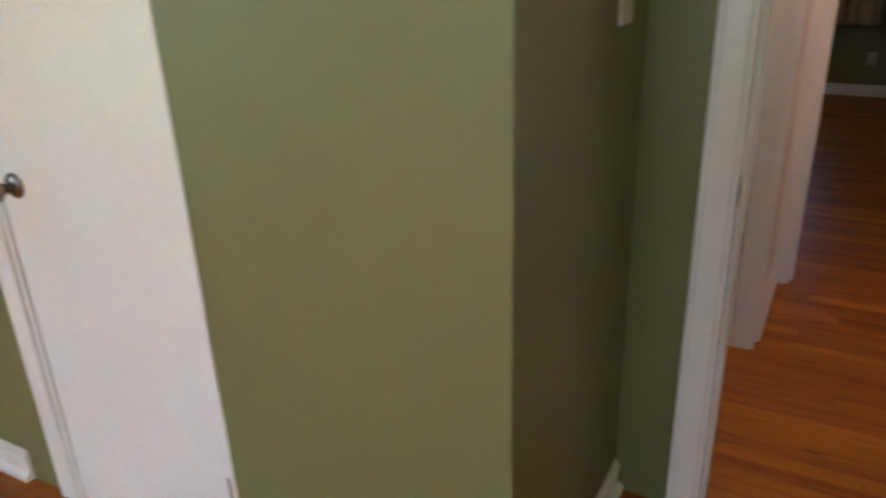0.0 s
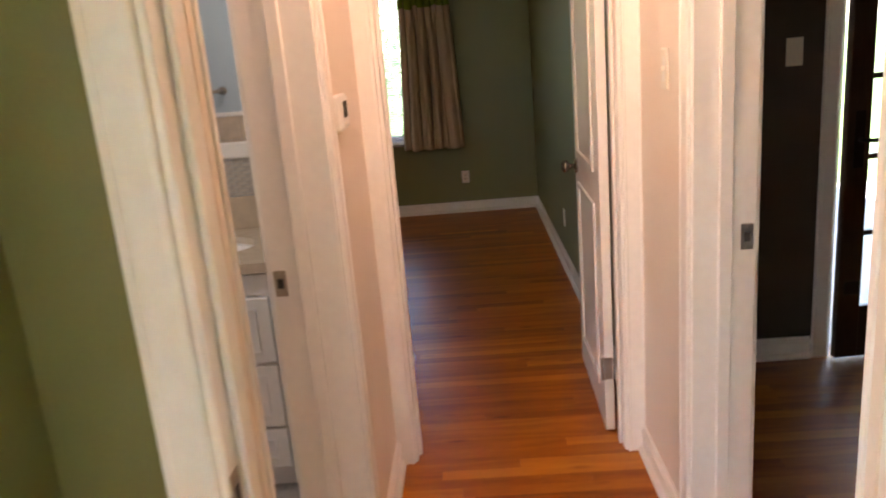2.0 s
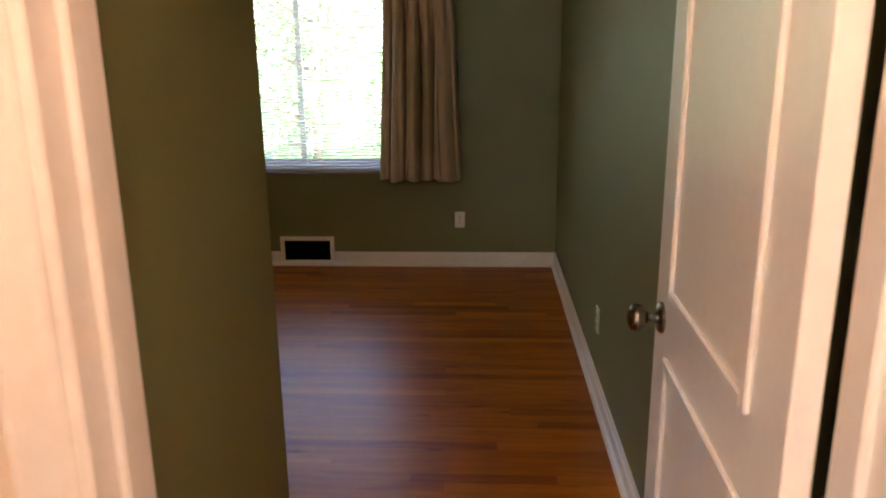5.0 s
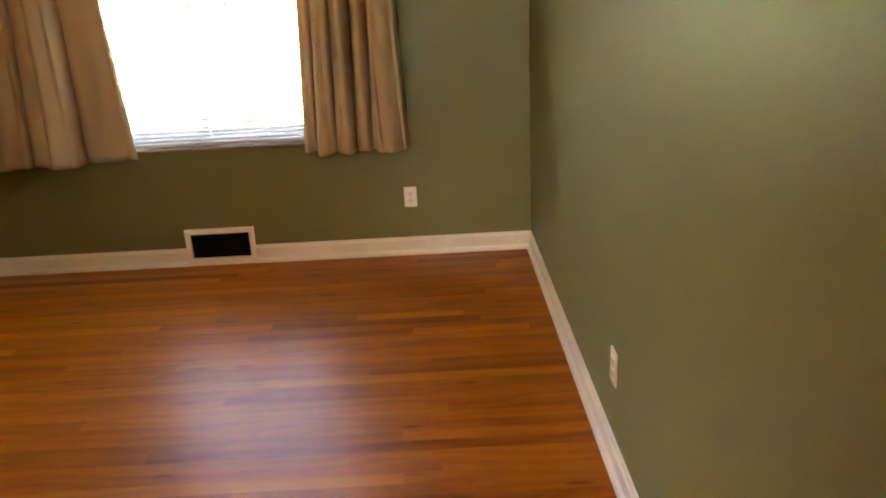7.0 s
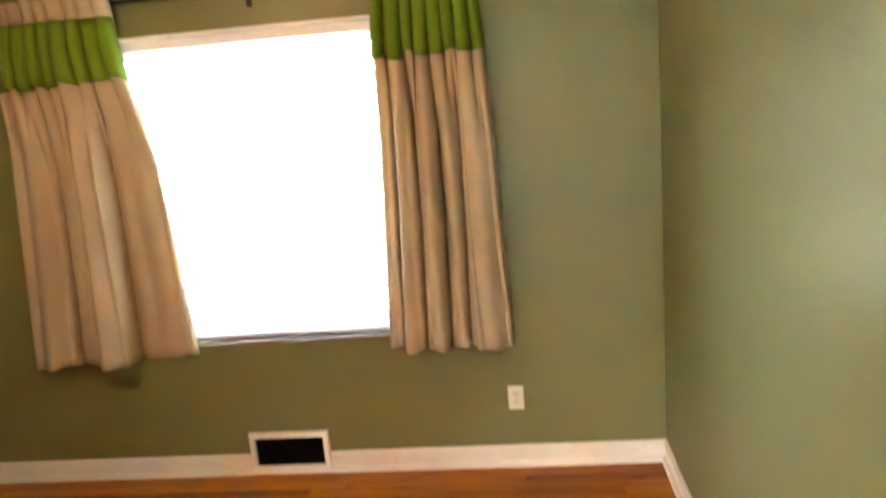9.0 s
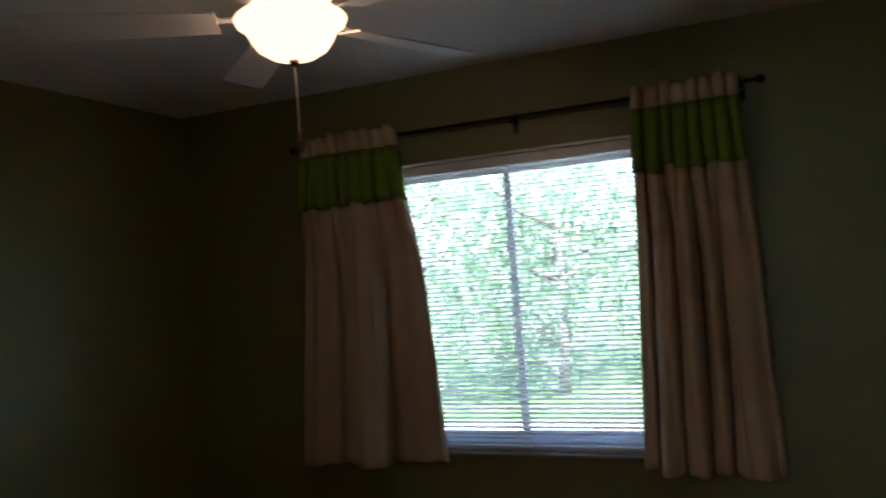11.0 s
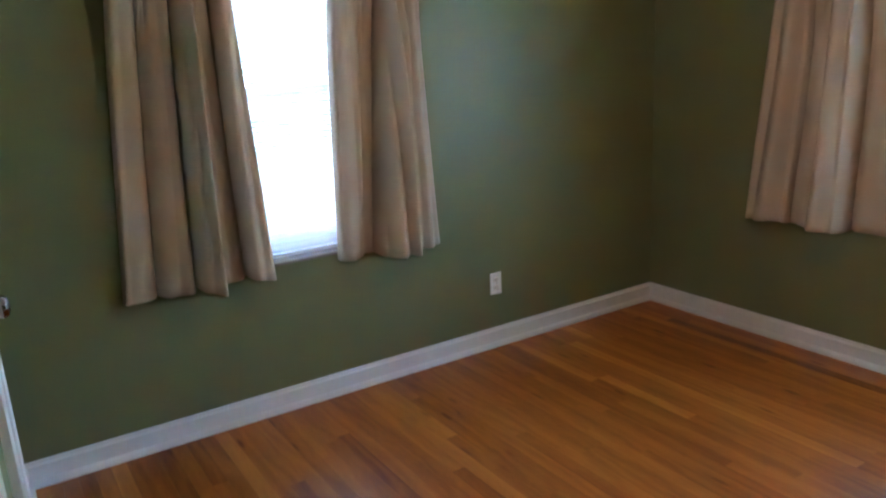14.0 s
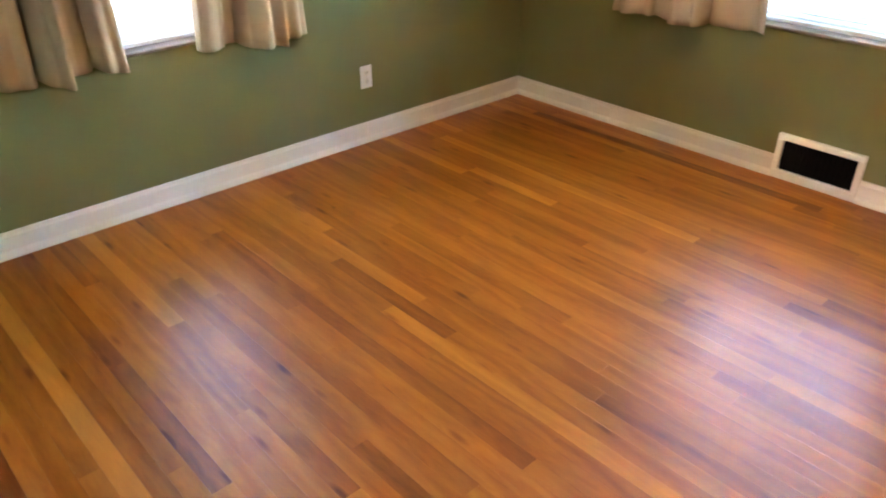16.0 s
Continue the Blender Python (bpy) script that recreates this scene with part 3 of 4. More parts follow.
light_switch("ivory slide dimmer switch on the cream hall wall", pose(HR, -4.75, 1.388, 0, 0, -90), "slide")
light_switch("white toggle light switch on the olive wall", pose(-1.19, -6.235, 1.377, 0, 0, 90) @ Matrix.Diagonal((1.2, 1.2, 1.2, 1)))
light_switch("white rocker light switch on the brown wall", pose(0.76, -3.71, 1.365), "rocker")


# ---- thermostat ----
def thermostat(m):
    t = thing("thermostat", "white digital thermostat with a dark screen on the hall wall", "thermostat")
    t.matrix_world = m
    bm = B(-0.068, 0.068, -0.024, 0, -0.048, 0.048, bevel=0.010, seg=3)
    part("case", bm, PLASTIC, t)
    part("face_rim", B(-0.052, 0.052, -0.027, -0.020, -0.040, 0.040, bevel=0.006, seg=2), PLASTIC, t)
    part("screen", B(-0.036, 0.020, -0.0285, -0.024, -0.014, 0.030, bevel=0.001), SCREEN, t)
    for z in (-0.006, 0.012, 0.028):
        part("button", B(0.030, 0.044, -0.030, -0.024, z - 0.005, z + 0.005, bevel=0.002), IVORY, t)
    for x in (-0.026, -0.006, 0.014):
        part("button", B(x - 0.006, x + 0.006, -0.030, -0.024, -0.031, -0.023, bevel=0.002), IVORY, t)
    return t


thermostat(pose(HL, -4.905, 1.352, 0, 0, 90))


# ---- floor register in the north wall ----
def register():
    t = thing("heating_register", "white steel heating register with a dark grille above the floor", "register")
    x0, x1, z0, z1, y = -1.938, -1.553, 0.018, 0.212, -0.024
    bm = bmesh.new()
    w = 0.028
    box(bm, x0, x1, y, 0, z1 - w, z1, 0.003)
    box(bm, x0, x1, y, 0, z0, z0 + w * 0.8, 0.003)
    box(bm, x0, x0 + w, y, 0, z0 + w * 0.8, z1 - w, 0.003)
    box(bm, x1 - w, x1, y, 0, z0 + w * 0.8, z1 - w, 0.003)
    part("frame", bm, TRIM, t)
    part("duct", B(x0 + w, x1 - w, -0.004, -0.001, z0 + w * 0.8, z1 - w), DUCT, t)
    for k in range(14):
        x = x0 + w + 0.012 + k * (x1 - x0 - 2 * w - 0.024) / 13
        part("louvre", B(x - 0.001, x + 0.001, -0.010, -0.004, z0 + w * 0.8, z1 - w), DUCT, t)
    part("foot", B(x0, x1, -0.022, 0, 0.0, z0), TRIM, t)
    return t


register()


# ---- windows ----
def window(name, label, axis, a0, a1, z0, z1, inner, outer, split):
    """A vinyl window in its opening. axis 'x' lies in a wall along x. split 'v': two sliding sashes; 'h': two hung sashes."""
    t = thing(name, label, "window", kind="structure")
    s = 1 if outer > inner else -1

    def bx(p, q, d0, d1, lo, hi, bev=0.002):
        f0, f1 = sorted((inner + s * d0, inner + s * d1))
        return B(*((p, q, f0, f1) if axis == "x" else (f0, f1, p, q)), lo, hi, bevel=bev)
    # return of the wall round the opening
    r = 0.012
    part("reveal", bx(a0 - 0.001, a0 + r, 0.002, 0.19, z0 + r, z1 - r), TRIM, t)
    part("reveal", bx(a1 - r, a1 + 0.001, 0.002, 0.19, z0 + r, z1 - r), TRIM, t)
    part("reveal", bx(a0 - 0.001, a1 + 0.001, 0.002, 0.19, z1 - r, z1 + 0.001), TRIM, t)
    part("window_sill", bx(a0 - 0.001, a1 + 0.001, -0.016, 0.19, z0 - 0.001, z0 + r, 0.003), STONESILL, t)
    b0, b1, c0, c1 = a0 + r, a1 - r, z0 + r, z1 - r
    w = 0.04
    frame_parts = [(b0, b0 + w, c0, c1), (b1 - w, b1, c0, c1), (b0 + w, b1 - w, c0, c0 + w), (b0 + w, b1 - w, c1 - w, c1)]
    for p, q, lo, hi in frame_parts:
        part("window_frame", bx(p, q, 0.09, 0.165, lo, hi), VINYL, t)
    mid = (b0 + b1) / 2 if split == "v" else (c0 + c1) / 2
    sashes = [(b0 + w, mid + 0.02, c0 + w, c1 - w, 0.10), (mid - 0.02, b1 - w, c0 + w, c1 - w, 0.128)] if split == "v" else \
             [(b0 + w, b1 - w, c0 + w, mid + 0.02, 0.10), (b0 + w, b1 - w, mid - 0.02, c1 - w, 0.128)]
    for p, q, lo, hi, d in sashes:
        e = 0.034
        bm = bmesh.new()
        for u in ((p, p + e, lo, hi), (q - e, q, lo, hi), (p + e, q - e, lo, lo + e), (p + e, q - e, hi - e, hi)):
            f0, f1 = sorted((inner + s * d, inner + s * (d + 0.026)))
            box(bm, *((u[0], u[1], f0, f1) if axis == "x" else (f0, f1, u[0], u[1])), u[2], u[3], 0.002)
        sash = part("sash", bm, VINYL, t)
        pane = part("pane", bx(p + e, q - e, d + 0.011, d + 0.015, lo + e, hi - e, 0), GLASS, sash)
        pane.visible_shadow = False
    return t


# base colour darkened to brown: the shadow along the sill is painted in
STONESILL = shader("shaded_white_sill", rgb(0.24, 0.19, 0.14), 0.4, vary=0.12, scale=9, fine=60, bump=0.03)
window("window_1", "wide white sliding window with a low sill", "x", -2.435, -1.085, 0.655, 2.05, 0.0, 0.2, "v")
window("window_2", "narrow white double-hung window", "y", -2.50, -1.80, 0.655, 2.05, W, W - 0.2, "h")
window("window_3", "white sliding window of the first bedroom", "x", -3.0, -0.2, 0.5, 2.2, -10.2, -10.4, "v")
window("window_4", "white sliding window of the first bedroom", "y", -9.7, -7.7, 0.6, 2.2, W, W - 0.2, "v")
window("window_5", "small white bathroom window", "y", -5.4, -4.7, 1.1, 2.0, W, W - 0.2, "h")


def screen_mat():
    """Fine woven screen cloth, mostly open."""
    m = bpy.data.materials.new("insect_screen")
    m.use_nodes = True
    n, l = m.node_tree.nodes, m.node_tree.links
    p = n["Principled BSDF"]
    p.inputs["Base Color"].default_value, p.inputs["Roughness"].default_value = rgb(0.10, 0.10, 0.11), 0.8
    tr, mx = n.new("ShaderNodeBsdfTransparent"), n.new("ShaderNodeMixShader")
    mx.inputs[0].default_value = 0.20
    l.new(tr.outputs[0], mx.inputs[1])
    l.new(p.outputs[0], mx.inputs[2])
    l.new(mx.outputs[0], n["Material Output"].inputs[0])
    return m


SCREENCLOTH = screen_mat()


def insect_screen(x, y0, y1, z0, z1):
    """A half screen outside the lower sash: slim frame and woven cloth."""
    t = thing("insect_screen", "grey half insect screen outside the lower window sash", "window screen")
    bm = bmesh.new()
    w = 0.018
    for u in ((y0, y0 + w, z0, z1), (y1 - w, y1, z0, z1), (y0 + w, y1 - w, z0, z0 + w), (y0 + w, y1 - w, z1 - w, z1)):
        box(bm, x - 0.008, x, u[0], u[1], u[2], u[3], 0.001)
    part("frame", bm, VINYL, t)
    part("cloth", B(x - 0.005, x - 0.004, y0 + w, y1 - w, z0 + w, z1 - w), SCREENCLOTH, t)
    return t


insect_screen(W - 0.172, -2.46, -1.84, 0.667, 1.37)


def blind(name, label, axis, a0, a1, z0, z1, face, s, tilt, pitch=0.0215):
    """A horizontal slat blind: headrail, slats, bottom rail, ladder cords. tilt in degrees."""
    t = thing(name, label, "window blind")
    d = face + s * 0.045

    def put(bm):
        if axis == "y":
            bm.transform(Matrix(((0, 1, 0, 0), (1, 0, 0, 0), (0, 0, 1, 0), (0, 0, 0, 1))))
            bmesh.ops.recalc_face_normals(bm, faces=bm.faces)
        return bm
    part("headrail", put(B(a0, a1, d - 0.022, d + 0.022, z1 - 0.045, z1, bevel=0.003)), VINYL, t)
    part("bottom_rail", put(B(a0, a1, d - 0.013, d + 0.013, z0 + 0.004, z0 + 0.022, bevel=0.004)), VINYL, t)
    bm = bmesh.new()
    n = 5
    ca, sa = math.cos(radians(tilt)), math.sin(radians(tilt))
    rows = []
    for i in range(n):
        u = (i / (n - 1) - 0.5) * 0.025
        c = 0.0022 * (1 - (2 * i / (n - 1) - 1) ** 2)
        y, z = u * ca - c * sa, u * sa + c * ca
        rows.append((y, z))
    lo = [[bm.verts.new((x, d + y, z)) for y, z in rows] for x in (a0 + 0.004, a1 - 0.004)]
    for i in range(n - 1):
        bm.faces.new((lo[0][i], lo[1][i], lo[1][i + 1], lo[0][i + 1]))
    me = mesh_of("slat", put(bm), SLAT)
    z = z1 - 0.055
    while z > z0 + 0.034:
        ob = new("slat", me)
        ob.parent = t
        ob.location = (0, 0, z)
        z -= pitch
    for k in (0.12, 0.5, 0.88):
        x = a0 + (a1 - a0) * k
        part("ladder_cord", put(B(x - 0.001, x + 0.001, d - 0.0145, d - 0.0135, z0 + 0.02, z1 - 0.04)), VINYL, t)
    return t


blind("window_blind", "white slat blind with open slats in the wide window", "x", -2.417, -1.103, 0.67, 2.035, 0.0, 1, 18)
blind("window_blind", "white slat blind with closed slats in the narrow window", "y", -2.482, -1.818, 0.67, 2.035, W, -1, -42)


# ---- curtains ----
def curtain(name, label, axis, face, out, top_span, low_span, ztop, zgreen, zband, zlow, pleats, folds, seed):
    """A pair half: ruffled header on the rod, loose green band and tan panel, flaring from top_span to low_span.
    pleats: how many at the rod; folds: (crease at the band, crease at the hem, fullness), in shares of the width."""
    t = thing(name, label, "curtain", group="pleated curtains")
    rng = random.Random(seed)
    ph = [rng.uniform(0, 6.28) for _ in range(5)]
    w = [rng.uniform(0.7, 1.3) for _ in range(pleats)]
    marks = [sum(w[:k]) / sum(w) for k in range(pleats + 1)]
    full = [rng.uniform(0.7, 1.2) for _ in range(pleats)]
    hang = [rng.uniform(-1, 1) for _ in range(pleats)]

    fine, small = [0.0], []
    for lo, hi in zip([0.0] + [r for _, r, _ in folds], [r for _, r, _ in folds]):
        n = max(1, round((hi - lo) / 0.085))
        for k in range(n):
            fine.append(lo + (hi - lo) * (k + 1 + (rng.uniform(-0.3, 0.3) if k < n - 1 else 0)) / n)
            small.append(rng.uniform(0.2, 1.0))

    def bulge(u, m, heights, power):
        """Rounded folds that meet in narrow creases: height, sideways lean, and which fold."""
        u = min(max(u, m[0]), m[-1] - 1e-5)
        for k in range(len(m) - 1):
            if u < m[k + 1]:
                v = (u - m[k]) / (m[k + 1] - m[k])
                return heights[k] * abs(math.sin(math.pi * v)) ** power, math.sin(2 * math.pi * v) * (m[k + 1] - m[k]), k
        return 0.0, 0.0, 0

    def at(u, z):
        k = max(0.0, min(1.0, (ztop - z) / (ztop - zlow)))
        a = top_span[0] + (low_span[0] - top_span[0]) * k
        b = top_span[1] + (low_span[1] - top_span[1]) * k
        q = max(0.0, (k - 0.2) / 0.8)
        creases = [0.0] + [p + (r - p) * q for p, r, _ in folds]
        creases[0] -= 0.10 * creases[1]
        creases[-1] += 0.10 * (creases[-1] - creases[-2])
        mixk = min(1.0, max(0.0, (k - 0.10) / 0.38))
        mixk = mixk * mixk * (3 - 2 * mixk)
        top, side0, _ = bulge(u, marks, full, 0.95)
        low, side1, _ = bulge(u + 0.010 * math.sin(6 * k + ph[0]) * math.sin(math.pi * u), creases, [f for _, _, f in folds], 1.0)
        crimp, _, _ = bulge(u + 0.02 * math.sin(3 * k + ph[1]), fine, small, 1.5)
        ripple = 0.003 * math.sin(37 * u - 5 * k + ph[2])
        pinch = math.exp(-((z - zgreen) / 0.05) ** 2)
        d_top = 0.094 + (0.066 - 0.014 * pinch) * top
        d_low = 0.014 + (0.135 + 0.045 * k) * low * (0.78 + 0.34 * crimp) + ripple
        depth = max(0.026, d_top * (1 - mixk) + d_low * mixk)
        s = a + (b - a) * (u - 0.19 * side0 * (1 - mixk) - 0.15 * side1 * mixk)
        return (s, face + out * depth) if axis == "x" else (face + out * depth, s)

    def sheet(nm, z0, z1, material, lift=0.0, hem=0.0, ruffle=0.0, spread=0.0, lab=""):
        bm = bmesh.new()
        nu, nv = 210, max(3, int((z0 - z1) / 0.04))
        grid = []
        for j in range(nv + 1):
            row = []
            v = j / nv
            for i in range(nu + 1):
                u = i / nu
                z = z0 + (z1 - z0) * v
                x, y = at(u, z)
                e, _, kk = bulge(u, marks, full, 0.8)
                if hem and j == nv:
                    z += hem * (math.sin(u * 19 + ph[4]) + 0.6 * math.sin(u * 31 + ph[3])) + 1.6 * hem * hang[kk] * e
                z += ruffle * (1 - v) * (e - 0.4 + 0.4 * hang[kk])
                away = out * (lift + 0.012 * spread * v * v * (0.4 + e))
                side = spread * 0.007 * v * (2 * u - 1)
                if axis == "x":
                    x, y = x + side, y + away
                else:
                    x, y = x + away, y + side
                row.append(bm.verts.new((x, y, z)))
            grid.append(row)
        for j in range(nv):
            for i in range(nu):
                bm.faces.new((grid[j][i], grid[j][i + 1], grid[j + 1][i + 1], grid[j + 1][i]))
        for f in bm.faces:
            f.smooth = True
        bmesh.ops.recalc_face_normals(bm, faces=bm.faces)
        ob = part(nm, bm, material, t, lab)
        md = ob.modifiers.new("thickness", "SOLIDIFY")
        md.thickness, md.offset = 0.0022, 0.0
        return ob
    sheet("header", ztop, zgreen, TANCLOTH, ruffle=0.016, lab="tan gathered header over the rod")
    sheet("panel", zgreen, zlow, TANCLOTH, hem=0.005, lab="tan pleated cotton panel")
    sheet("band", zgreen + 0.004, zband, GREENCLOTH, lift=0.008, hem=0.008, spread=0.8, lab="lime green cloth band")
    return t


curtain("curtain", "tan curtain with a lime green band beside the wide window", "x", 0, -1, (-2.725, -2.215), (-2.852, -2.128), 2.212, 2.125, 1.872, 0.625, 9,
        [(0.30, 0.29, 0.75), (0.49, 0.475, 0.60), (0.70, 0.665, 1.25), (1.0, 1.0, 0.28)], 3)
curtain("curtain", "tan curtain with a lime green band near the corner", "x", 0, -1, (-1.125, -0.715), (-1.203, -0.668), 2.212, 2.125, 1.872, 0.630, 8,
        [(0.13, 0.13, 0.40), (0.31, 0.335, 0.85), (0.52, 0.525, 0.95), (0.72, 0.685, 0.65), (1.0, 1.0, 1.05)], 8)
curtain("curtain", "tan curtain with a lime green band at the narrow window", "y", W, 1, (-2.735, -2.390), (-2.872, -2.312), 2.240, 2.155, 1.842, 0.640, 6,
        [(0.22, 0.20, 0.50), (0.50, 0.453, 0.60), (0.70, 0.61, 1.30), (0.85, 0.823, 0.18), (1.0, 1.0, 0.95)], 5)
curtain("curtain", "tan flared curtain with a lime green band", "y", W, 1, (-1.925, -1.592), (-1.993, -1.522), 2.240, 2.155, 1.868, 0.635, 6,
        [(0.38, 0.215, 0.60), (0.55, 0.36, 0.18), (0.80, 0.735, 1.25), (1.0, 1.0, 0.85)], 11)


def rod(label, axis, face, out, a0, a1, z, brackets):
    t = thing("curtain_rod", label, "curtain rod")
    d = face + out * 0.092

    def P(s, off, zz):
        return (s, off, zz) if axis == "x" else (off, s, zz)
    part("pole", tube([P(a0, d, z), P(a1, d, z)], 0.0085), IRON, t)
    for a, s in ((a0, -1), (a1, 1)):
        part("finial", tube([P(a, d, z), P(a + s * 0.008, d, z), P(a + s * 0.012, d, z), P(a + s * 0.036, d, z), P(a + s * 0.044, d, z)], [0.0085, 0.0085, 0.016, 0.018, 0.010]), IRON, t)
    for a in brackets:
        bm = tube([P(a, face + out * 0.003, z - 0.02), P(a, d, z - 0.012)], 0.006, 8)
        w0, w1 = sorted((face + out * 0.0005, face + out * 0.006))
        if axis == "x":
            box(bm, a - 0.012, a + 0.012, w0, w1, z - 0.06, z + 0.02, 0.002)
        else:
            box(bm, w0, w1, a - 0.012, a + 0.012, z - 0.06, z + 0.02, 0.002)
        part("bracket", bm, IRON, t)
    return t


rod("black iron curtain rod over the wide window", "x", 0, -1, -2.765, -0.655, 2.185, (-2.725, -1.66, -0.70))
rod("black iron curtain rod over the narrow window", "y", W, 1, -2.80, -1.53, 2.213, (-2.76, -1.60))


# ---- ceiling fan ----
def ceiling_fan(x, y):
    t = thing("ceiling_fan", "white five-blade ceiling fan with a lit frosted glass bowl", "ceiling fan", at=(x, y, H))
    part("canopy", lathe([(0, 0), (0.065, 0), (0.065, -0.02), (0.045, -0.05), (0.02, -0.055), (0, -0.055)]), FANWHITE, t)
    part("downrod", tube([(0, 0, -0.05), (0, 0, -0.12)], 0.013), FANWHITE, t)
    part("motor", lathe([(0, -0.11), (0.06, -0.115), (0.105, -0.13), (0.118, -0.16), (0.105, -0.195), (0.07, -0.205), (0, -0.206)], 32), FANWHITE, t)
    part("switch_housing", lathe([(0, -0.203), (0.062, -0.203), (0.066, -0.22), (0.06, -0.235), (0, -0.235)], 28), FANWHITE, t)
    bowl = part("bowl", lathe([(0.138, -0.226), (0.148, -0.236), (0.143, -0.250), (0.126, -0.261), (0.117, -0.274), (0.110, -0.290), (0.092, -0.316), (0.060, -0.336), (0.020, -0.344), (0.0, -0.345)], 36), BOWL, t, "lit frosted glass bowl")
    bowl.visible_shadow = False
    part("bowl_nut", lathe([(0, -0.342), (0.014, -0.343), (0.012, -0.353), (0.006, -0.361), (0, -0.363)], 16), BRONZE, t)
    for k in range(22):
        part("chain_bead", lathe([(0, -0.004), (0.0034, -0.002), (0.0034, 0.002), (0, 0.004)], 8, pose(0, 0, -0.365 - 0.0075 * k)), NICKEL, t)
    part("chain_fob", lathe([(0, -0.525), (0.008, -0.53), (0.005, -0.545), (0.012, -0.558), (0.014, -0.572), (0.006, -0.588), (0, -0.59)], 14), BRONZE, t)
    for k in range(5):
        a = 66 + 72 * k
        m = pose(0, 0, -0.238, 0, 0, a) @ pose(0, 0, 0, 11, 0, 0)
        bm = bmesh.new()
        outline = []
        for i in range(13):
            u = i / 12
            xx = 0.19 + 0.47 * u
            hw = 0.052 + 0.016 * u
            if u > 0.93:
                hw *= 0.93
            outline.append((xx, hw))
        top = [bm.verts.new((p, q, 0.003)) for p, q in outline] + [bm.verts.new((p, -q, 0.003)) for p, q in reversed(outline)]
        bot = [bm.verts.new((v.co.x, v.co.y, -0.003)) for v in top]
        bm.faces.new(top)
        bm.faces.new(list(reversed(bot)))
        for i in range(len(top)):
            j = (i + 1) % len(top)
            bm.faces.new((top[j], top[i], bot[i], bot[j]))
        bmesh.ops.recalc_face_normals(bm, faces=bm.faces)
        bm.transform(m)
        b = part("blade", bm, FANWHITE, t)
        ir = bmesh.new()
        box(ir, 0.085, 0.21, -0.011, 0.011, 0.0035, 0.010, 0.002)
        box(ir, 0.20, 0.25, -0.030, 0.030, 0.0035, 0.008, 0.002)
        ir.transform(m)
        part("blade_iron", ir, FANWHITE, b)
    return t


ceiling_fan(-1.80, -1.60)


def flush_lamp(x, y):
    t = thing("ceiling_lamp", "small white flush ceiling lamp in the hall", "ceiling lamp", at=(x, y, H))
    part("base", lathe([(0, 0), (0.12, 0), (0.12, -0.02), (0.10, -0.03), (0, -0.03)], 28), FANWHITE, t)
    sh = part("shade", lathe([(0.105, -0.028), (0.11, -0.05), (0.09, -0.09), (0.05, -0.115), (0, -0.122)], 28), BOWL, t, "lit frosted glass shade")
    sh.visible_shadow = False
    return t


flush_lamp(-0.49, -5.25)


